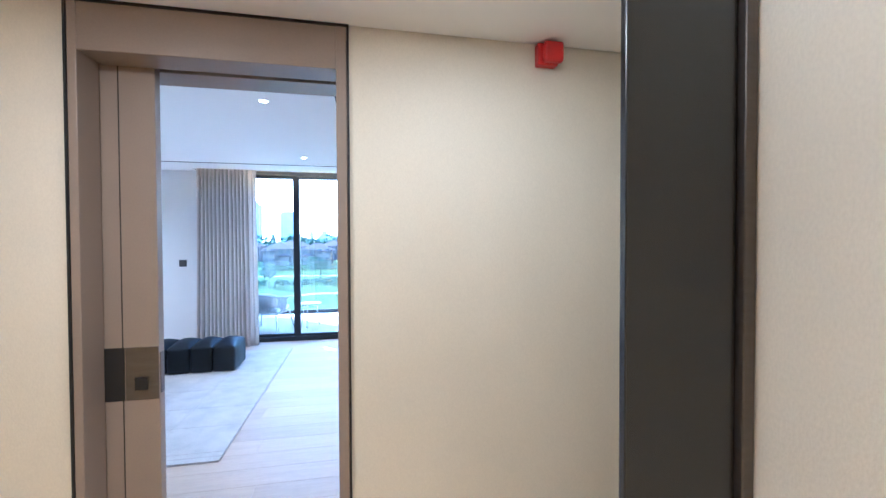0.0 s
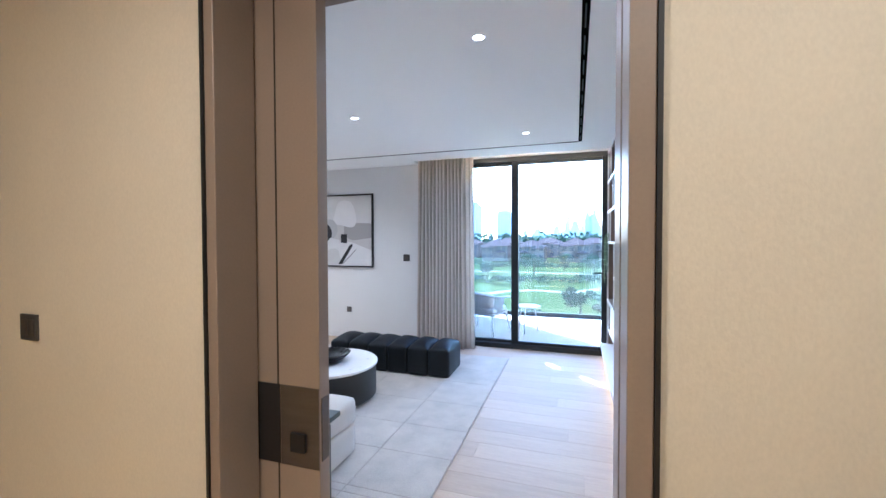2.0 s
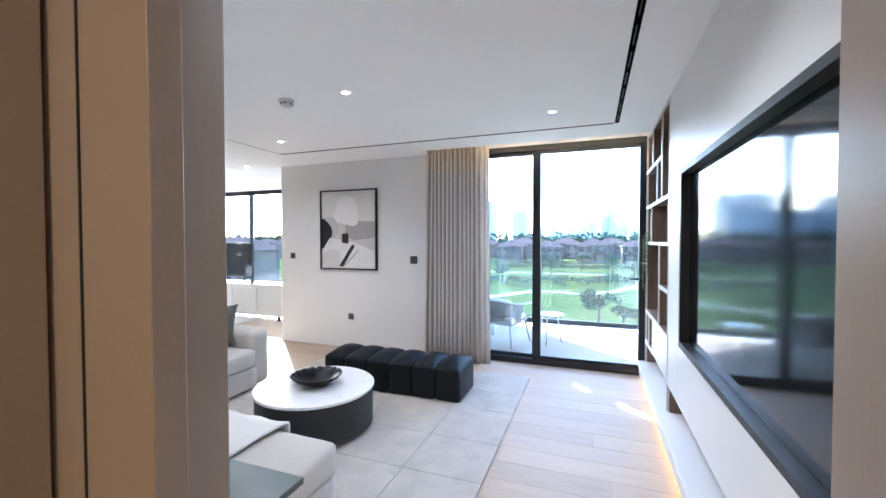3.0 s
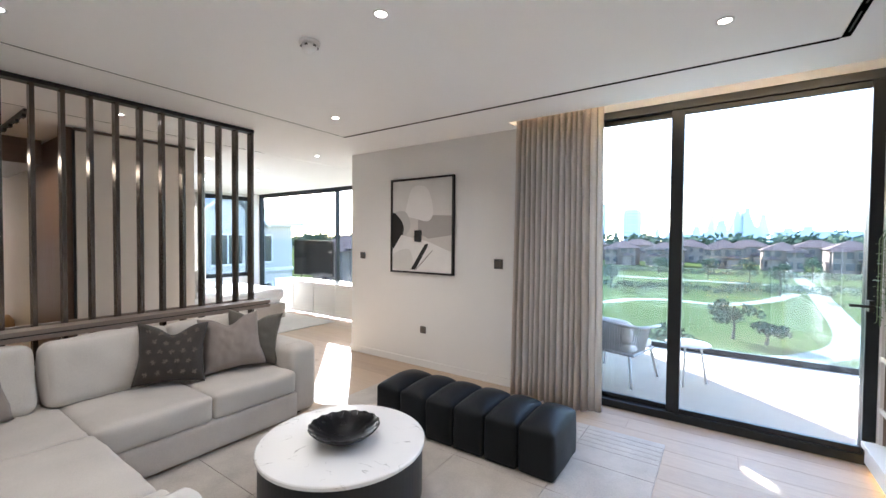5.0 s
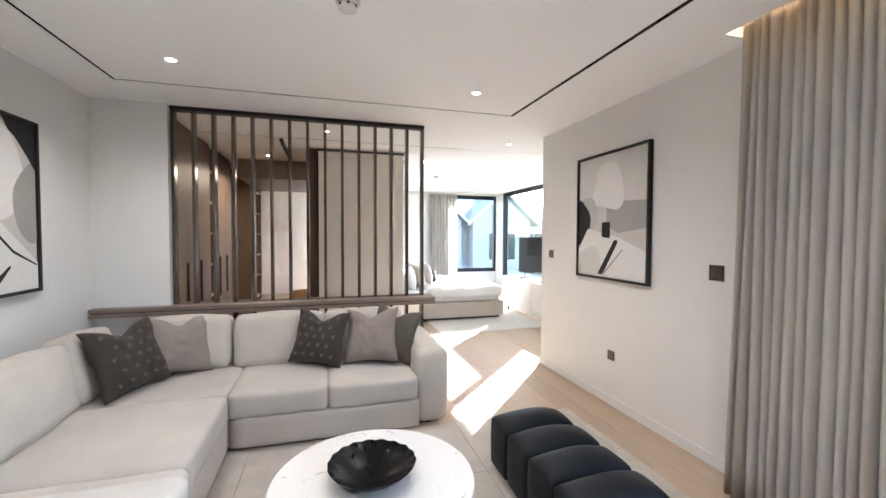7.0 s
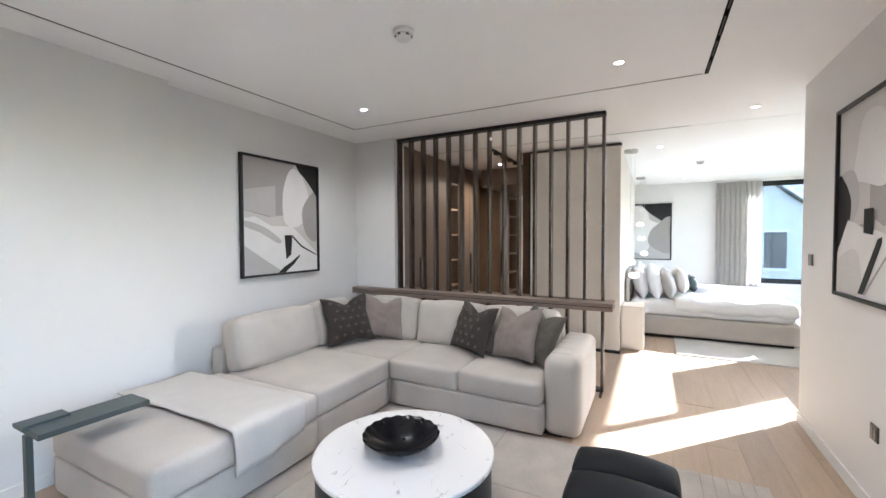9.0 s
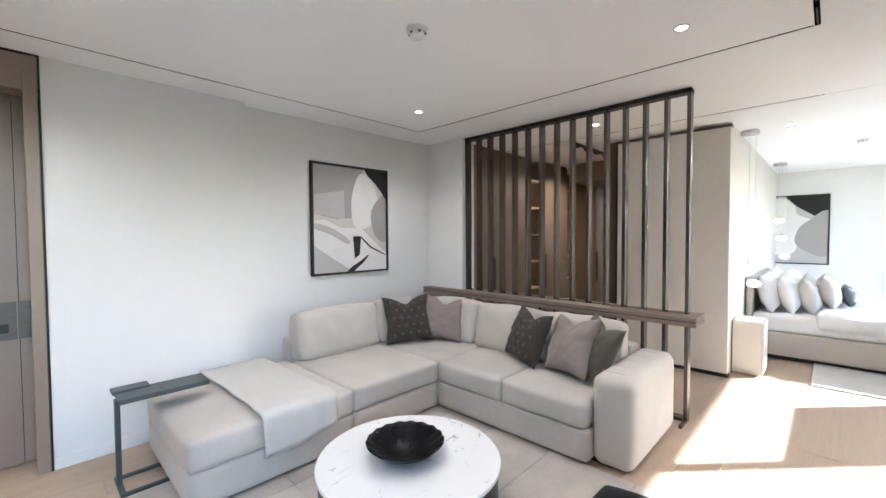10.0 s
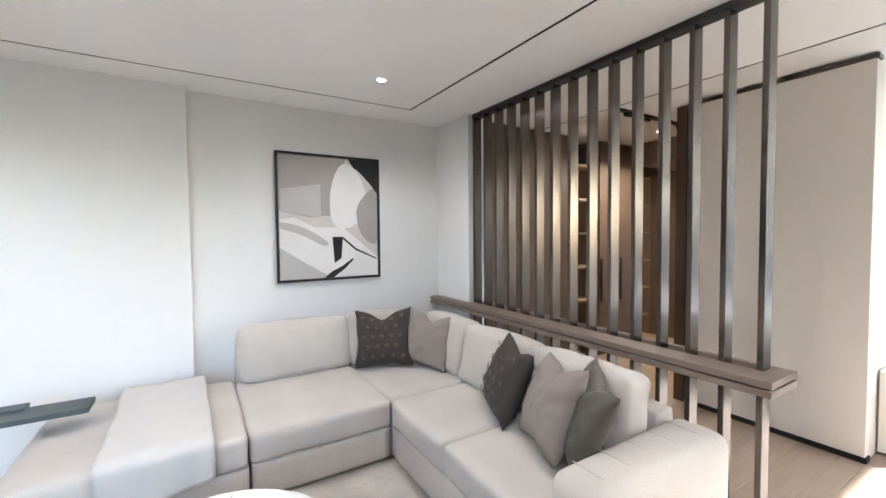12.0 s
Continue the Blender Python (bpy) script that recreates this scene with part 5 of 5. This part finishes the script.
def ribbon(points, width, z, material, name):
    bm = bmesh.new()
    pts = [Vector((x, y, 0)) for x, y in points]
    dense = []
    for i in range(len(pts) - 1):
        p0, p1, p2, p3 = pts[max(i - 1, 0)], pts[i], pts[i + 1], pts[min(i + 2, len(pts) - 1)]
        for k in range(10):
            s = k / 10
            dense.append(0.5 * ((2 * p1) + (p2 - p0) * s + (2 * p0 - 5 * p1 + 4 * p2 - p3) * s * s + (3 * p1 - p0 - 3 * p2 + p3) * s ** 3))
    last = None
    for i, p in enumerate(dense):
        d = (dense[min(i + 1, len(dense) - 1)] - dense[max(i - 1, 0)]).normalized()
        n = Vector((-d.y, d.x, 0)) * width / 2
        ab = [bm.verts.new((p.x + n.x, p.y + n.y, z)), bm.verts.new((p.x - n.x, p.y - n.y, z))]
        if last:
            bm.faces.new((last[0], last[1], ab[1], ab[0]))
        last = ab
    bmesh.ops.recalc_face_normals(bm, faces=bm.faces[:])
    return tagged(new(name, finish(bm, name, material, False)), "pale curved park footpath", "", "", "structure")


ribbon([(-70, 50), (-30, 53), (-15, 57), (-10.9, 63), (-6.3, 66), (-1.5, 65), (2.3, 69), (5.4, 75), (9, 86)], 1.8, GROUND + 0.02, PATHMAT, "footpath")
ribbon([(14, 130), (12.3, 97), (10.2, 68), (8.8, 53), (7.4, 45.6), (4.8, 40.6), (2.1, 38), (-3, 36.5), (-20, 35)], 2.2, GROUND + 0.03, PATHMAT, "footpath")
ribbon([(-90, 104), (-40, 102), (0, 100), (30, 99), (60, 97)], 2.4, GROUND + 0.025, PATHMAT, "footpath")


def hip_roof(x0, x1, y0, y1, z, h):
    bm = bmesh.new()
    o = 0.7
    x0, x1, y0, y1 = x0 - o, x1 + o, y0 - o, y1 + o
    d = (y1 - y0) / 2
    lo = [bm.verts.new(p) for p in ((x0, y0, z), (x1, y0, z), (x1, y1, z), (x0, y1, z))]
    hi = [bm.verts.new(p) for p in ((x0 + d, y0 + d, z + h), (x1 - d, y0 + d, z + h))]
    for f in ((lo[0], lo[1], hi[1], hi[0]), (lo[1], lo[2], hi[1]), (lo[2], lo[3], hi[0], hi[1]), (lo[3], lo[0], hi[0]), (lo[3], lo[2], lo[1], lo[0])):
        bm.faces.new(f)
    bmesh.ops.recalc_face_normals(bm, faces=bm.faces[:])
    return bm


def villa(x, y, w, d, h, seed, group="park villas"):
    r = random.Random(seed)
    t = thing("villa", (x, y, GROUND), "two-storey sand-rendered villa with a clay hip roof", "house", group)
    part("wall", boxes([(x - w / 2, x + w / 2, y, y + d, GROUND, GROUND + h)]), HOUSEWALL, t)
    part("roof", hip_roof(x - w / 2, x + w / 2, y, y + d, GROUND + h, 2.5), ROOFTILE, t)
    bw = w * 0.36
    bx = x + (-w * 0.28 if seed % 2 else w * 0.28)
    part("bay", boxes([(bx - bw / 2, bx + bw / 2, y - 1.6, y - 0.004, GROUND, GROUND + h - 0.5)]), HOUSEWALL, t)
    part("bay_roof", hip_roof(bx - bw / 2, bx + bw / 2, y - 1.6, y + 2.0, GROUND + h - 0.5, 1.3), ROOFTILE, t)
    for fl in (0.9, 3.9):
        for k in range(4):
            wx = x - w / 2 + w * (k + 0.5) / 4
            yy = y - 1.6 if abs(wx - bx) < bw / 2 else y
            ww = r.uniform(0.55, 0.95)
            p = part("window", boxes([(wx - ww, wx + ww, yy - 0.05, yy + 0.05, GROUND + fl, GROUND + fl + 1.7)]), DARKPANE, t)
            part("window_surround", boxes([(wx - ww - 0.12, wx + ww + 0.12, yy - 0.09, yy - 0.052, GROUND + fl + 1.7, GROUND + fl + 1.85)]), PATHMAT, p)
    px = x - (bx - x) * 0.9
    part("portico", boxes([(px - w * 0.14, px + w * 0.14, y - 1.1, y - 0.055, GROUND, GROUND + 3.2)]), HOUSEWALL, t)
    part("portico_roof", hip_roof(px - w * 0.14, px + w * 0.14, y - 1.1, y + 1.2, GROUND + 3.2, 0.9), ROOFTILE, t)


rv = random.Random(9)
for k in range(19):
    villa(-160 + k * 14.5 + rv.uniform(-1, 1), 150 + rv.uniform(-2, 3) - 0.0006 * (k * 14 - 140) ** 2, 9.6 + rv.uniform(-0.9, 1.1), 9, 5.6 + rv.uniform(-0.5, 0.6), k)
for k in range(18):
    villa(-200 + k * 19 + rv.uniform(-2, 2), 182 + rv.uniform(-3, 5), 13, 10, 6.3, k + 40, "villas behind")
for k in range(6):
    villa(-62 - (k % 2) * 12, 2 + k * 13, 11, 9, 6.2, k + 80, "villas beside the house")


def gable_roof(x0, x1, y0, y1, z, h):
    """Pitched roof with its ridge along x and a little thickness."""
    bm = bmesh.new()
    m, e = (y0 + y1) / 2, 0.14
    for side in (y0, y1):
        lo = [bm.verts.new((x, side, z)) for x in (x0, x1)] + [bm.verts.new((x, m, z + h)) for x in (x1, x0)]
        hi = [bm.verts.new(v.co + Vector((0, 0, e))) for v in lo]
        bm.faces.new(lo)
        bm.faces.new(hi)
        for i in range(4):
            bm.faces.new((lo[i], lo[(i + 1) % 4], hi[(i + 1) % 4], hi[i]))
    bmesh.ops.recalc_face_normals(bm, faces=bm.faces[:])
    return bm


def gable_wall(x0, x1, y0, y1, z, h):
    bm = bmesh.new()
    ends = [[bm.verts.new(p) for p in ((x, y0, z), (x, y1, z), (x, (y0 + y1) / 2, z + h))] for x in (x0, x1)]
    bm.faces.new(ends[0])
    bm.faces.new(ends[1])
    for i in range(3):
        j = (i + 1) % 3
        bm.faces.new((ends[0][i], ends[0][j], ends[1][j], ends[1][i]))
    bmesh.ops.recalc_face_normals(bm, faces=bm.faces[:])
    return bm


def neighbour_house(xf, y0, y1, eave):
    """The house across the garden: its long front stands at xf and faces east."""
    t = thing("neighbour_house", (xf - 5, (y0 + y1) / 2, GROUND), "pale grey rendered villa with gables and slate-blue roof", "house")
    part("wall", boxes([(xf - 10, xf, y0, y1, GROUND, eave)]), PALEWALL, t)
    part("roof", hip_roof(xf - 10.6, xf + 0.6, y0 - 0.6, y1 + 0.6, eave + 0.24, 3.0) if y1 - y0 < 11 else hip_roof_y(xf - 10.6, xf + 0.6, y0 - 0.6, y1 + 0.6, eave + 0.24, 3.0), SLATE, t)
    part("eaves_board", boxes([(xf + 0.004, xf + 0.62, y0 - 0.6, y1 + 0.6, eave, eave + 0.236)]), WHITETRIM, t)
    part("string_course", boxes([(xf + 0.002, xf + 0.16, y0, y1, eave - 3.1, eave - 2.85)]), WHITETRIM, t)
    for gy in (y0 + 4.0, y1 - 5.2):
        bay = part("gable_bay", boxes([(xf + 0.004, xf + 1.2, gy - 2.0, gy + 2.0, GROUND, eave + 0.1)]), PALEWALL, t)
        part("gable", gable_wall(xf + 0.64, xf + 1.2, gy - 2.0, gy + 2.0, eave + 0.1, 1.75), PALEWALL, bay)
        part("gable_roof", gable_roof(xf - 3.0, xf + 1.6, gy - 2.45, gy + 2.45, eave - 0.2, 2.15), SLATE, bay)
        part("bargeboard", gable_roof(xf + 1.6, xf + 1.72, gy - 2.5, gy + 2.5, eave - 0.24, 2.2), WHITETRIM, bay, "white bargeboard")
    for k in range(int((y1 - y0) / 2.6)):
        wy = y0 + 1.3 + 2.6 * k
        inbay = min(abs(wy - y0 - 4.0), abs(wy - y1 + 5.2)) < 2.7
        if inbay:
            continue
        for z in (eave - 2.4, eave - 5.6):
            w = part("window", boxes([(xf + 0.004, xf + 0.05, wy - 0.65, wy + 0.65, z, z + 1.7)]), DARKPANE, t)
            part("window_frame", boxes([(xf + 0.052, xf + 0.12, a, b, c, d) for a, b, c, d in ((wy - 0.75, wy + 0.75, z + 1.704, z + 1.82), (wy - 0.75, wy + 0.75, z - 0.12, z - 0.004), (wy - 0.75, wy - 0.654, z, z + 1.7), (wy + 0.654, wy + 0.75, z, z + 1.7), (wy - 0.03, wy + 0.03, z, z + 1.7))]), WHITETRIM, w)
    for gy in (y0 + 4.0, y1 - 5.2):
        for z in (eave - 2.4, eave - 5.6):
            w = part("window", boxes([(xf + 1.204, xf + 1.25, gy - 0.9, gy + 0.9, z, z + 1.7)]), DARKPANE, t)
            part("window_frame", boxes([(xf + 1.252, xf + 1.32, a, b, c, d) for a, b, c, d in ((gy - 1.0, gy + 1.0, z + 1.704, z + 1.82), (gy - 1.0, gy + 1.0, z - 0.12, z - 0.004), (gy - 0.03, gy + 0.03, z, z + 1.7))]), WHITETRIM, w)


def hip_roof_y(x0, x1, y0, y1, z, h):
    """Hip roof with its ridge along y."""
    bm = bmesh.new()
    d = (x1 - x0) / 2
    lo = [bm.verts.new(p) for p in ((x0, y0, z), (x1, y0, z), (x1, y1, z), (x0, y1, z))]
    hi = [bm.verts.new(p) for p in ((x0 + d, y0 + d, z + h), (x0 + d, y1 - d, z + h))]
    for f in ((lo[0], lo[1], hi[0]), (lo[1], lo[2], hi[1], hi[0]), (lo[2], lo[3], hi[1]), (lo[3], lo[0], hi[0], hi[1]), (lo[3], lo[2], lo[1], lo[0])):
        bm.faces.new(f)
    bmesh.ops.recalc_face_normals(bm, faces=bm.faces[:])
    return bm


neighbour_house(-26.0, 6.5, 20.5, 2.4)


def leaf_crown(x, y, z, rx, rz, n, seed, size, bm=None):
    bm = bm or bmesh.new()
    r = random.Random(seed)
    lobes = [(r.gauss(0, 0.45), r.gauss(0, 0.45), r.uniform(-0.5, 0.6), r.uniform(0.35, 0.62)) for _ in range(9)]
    for _ in range(n):
        lx, ly, lz, lr = lobes[r.randrange(9)]
        d = Vector((r.gauss(0, 1), r.gauss(0, 1), r.gauss(0, 1))).normalized() * lr * (0.55 + 0.5 * r.random())
        c0 = Vector((x + (lx + d.x) * rx, y + (ly + d.y) * rx, z + (lz + d.z) * rz))
        a = Vector((r.gauss(0, 1), r.gauss(0, 1), r.gauss(0, 0.6))).normalized()
        b = a.orthogonal().normalized()
        s = size * r.uniform(0.6, 1.3)
        bm.faces.new([bm.verts.new(c0 + a * s), bm.verts.new(c0 + b * s * 0.55), bm.verts.new(c0 - a * s), bm.verts.new(c0 - b * s * 0.55)])
    return bm


def tree(x, y, h, crown, seed, leaves=420, size=0.30, label="leafy young park tree"):
    t = thing("tree", (x, y, GROUND), label, "tree", "park trees")
    r = random.Random(seed)
    top = h * 0.62
    tr = tube([(x, y, GROUND), (x + 0.1, y, GROUND + top * 0.5), (x, y + 0.1, GROUND + top), (x, y, GROUND + h * 0.85)], [0.16, 0.11, 0.08, 0.03], 7)
    for k in range(5):
        a = r.uniform(0, 6.28)
        z0 = GROUND + top * r.uniform(0.6, 1.0)
        tube([(x, y, z0), (x + math.cos(a) * crown * 0.6, y + math.sin(a) * crown * 0.6, z0 + h * 0.22)], [0.05, 0.015], 5, tr)
    part("trunk", tr, BARK, t)
    part("crown", leaf_crown(x, y, GROUND + h * 0.68, crown, h * 0.34, leaves, seed, size), LEAF, t)


for k, (x, y, h, cr) in enumerate([(0.2, 44, 3.2, 1.4), (2.3, 43, 1.9, 1.0), (-3.4, 33, 2.6, 1.6), (6.5, 80, 5.0, 1.3), (-9, 92, 4.5, 1.8), (-16, 75, 4.0, 1.5), (20, 60, 5, 1.6), (-24, 70, 5.2, 1.8), (4, 104, 4.6, 1.8), (-3, 108, 4.4, 2.0), (14, 108, 5.0, 2.0), (-13, 112, 4.2, 2.2), (-34, 60, 5, 2), (28, 70, 5.2, 1.8), (-44, 54, 5, 2), (-18.4, 10.4, 6.4, 1.3)]):
    tree(x, y, h, cr, k + 11, 1500 if y < 14 else 420, 0.13 if y < 14 else 0.22)
hd = bmesh.new()
rh = random.Random(3)
for k in range(260):
    x = rh.uniform(-44, 26)
    y = 84 + 6 * math.sin(x * 0.12) + rh.uniform(-5, 5) if k % 2 else 122 + rh.uniform(-3, 3)
    leaf_crown(x, y, GROUND + 0.5, 1.0, 0.6, 26, k, 0.28, hd)
solid("hedge_bank", hd, LEAF, "low clipped shrubs along the park path", "shrubs", kind="stuff")
bk2 = bmesh.new()
for k in range(240):
    x, y = rh.uniform(-320, 150), rh.uniform(214, 250)
    leaf_crown(x, y, GROUND + 6.0, 6.5, 5.5 + rh.uniform(-1, 1.5), 60, k + 500, 1.5, bk2)
solid("tree_belt", bk2, LEAF, "dense belt of far trees behind the villas", "trees", kind="stuff")
rt = random.Random(21)
for k in range(46):
    x = rt.gauss(-60, 330) if k > 16 else rt.gauss(40, 60)
    y = rt.uniform(1500, 1900)
    h = rt.uniform(25, 60) if k > 16 else rt.uniform(40, 120)
    w = rt.uniform(14, 34)
    t = thing("tower", (x, y, GROUND), "pale city tower on the horizon, haze painted into its colour", "tower", "city skyline")
    part("shaft", boxes([(x - w / 2, x + w / 2, y - w / 2, y + w / 2, GROUND, GROUND + h * 0.8)]), HAZETINT, t)
    part("crown", boxes([(x - w / 3, x + w / 3, y - w / 3, y + w / 3, GROUND + h * 0.8, GROUND + h)]), HAZETINT, t)
for k, (x, y, w, h) in enumerate([(-97, 330, 34, 38), (-122, 335, 30, 26), (-165, 330, 46, 36), (-205, 340, 40, 30), (-96, 560, 18, 46), (60, 400, 60, 14), (130, 420, 80, 15), (-20, 420, 50, 12)]):
    t = thing("apartment_building", (x, y, GROUND), "distant apartment block with haze painted into its colour", "building", "distant blocks")
    part("wall", boxes([(x - w / 2, x + w / 2, y, y + 25, GROUND, GROUND + h)]), HAZETINT, t)
    part("roof", boxes([(x - w / 2 + 2, x + w / 2 - 2, y + 2, y + 22, GROUND + h, GROUND + h + 2.5)]), HAZETINT, t)
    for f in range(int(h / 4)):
        part("window_band", boxes([(x - w / 2 + 1, x + w / 2 - 1, y - 0.3, y + 0.2, GROUND + 1.5 + 4 * f, GROUND + 3.3 + 4 * f)]), HAZETINTPANE, t)

# ---- floors: planks ----
fl = structure("floor", boxes([(-12.0, 0.6, 2.10, 9.3, -0.10, -0.012), (-7.0, 1.5, -4.6, 2.10, -0.10, -0.012)]), OAKDARK, "light oak plank floor")
PW, PL = 0.22, 2.2
plank = bmesh.new()
box(0.0004, PL - 0.0004, 0.0004, PW - 0.0004, -0.012, 0.0, 0.0015, plank, 1)
plank_mesh = finish(plank, "plank", OAK, False)
short = {}


def lay(x0, x1, y0, y1, along_x=True):
    row, a = 0, (y0 if along_x else x0)
    lo, hi = (x0, x1) if along_x else (y0, y1)
    end = y1 if along_x else x1
    while a < end - 0.01:
        s = lo - (row * 0.77) % PL
        while s < hi - 0.01:
            b0, b1 = max(s, lo), min(s + PL, hi)
            w = min(PW, end - a)
            if b1 - b0 > 0.02:
                whole = b1 - b0 > PL - 0.001 and w > PW - 0.001
                if whole:
                    me = plank_mesh
                else:
                    key = (round(b1 - b0, 3), round(w, 3))
                    if key not in short:
                        pb = bmesh.new()
                        box(0.0004, key[0] - 0.0004, 0.0004, key[1] - 0.0004, -0.012, 0.0, 0.0015, pb, 1)
                        short[key] = finish(pb, "plank", OAK, False)
                    me = short[key]
                ob = new("plank", me)
                ob.parent = fl
                ob.matrix_basis = pose(b0, a, 0) if along_x else pose(a + w, b0, 0, 0, 0, 90)
            s += PL
        a += PW
        row += 1


lay(-5.0, 0.6, 2.0, 7.0)
lay(-11.5, -5.0, 5.45, 9.3)
lay(-12.0, -5.0, 2.26, 5.45)
lay(-3.2, 2.9, 0.0, 2.0)
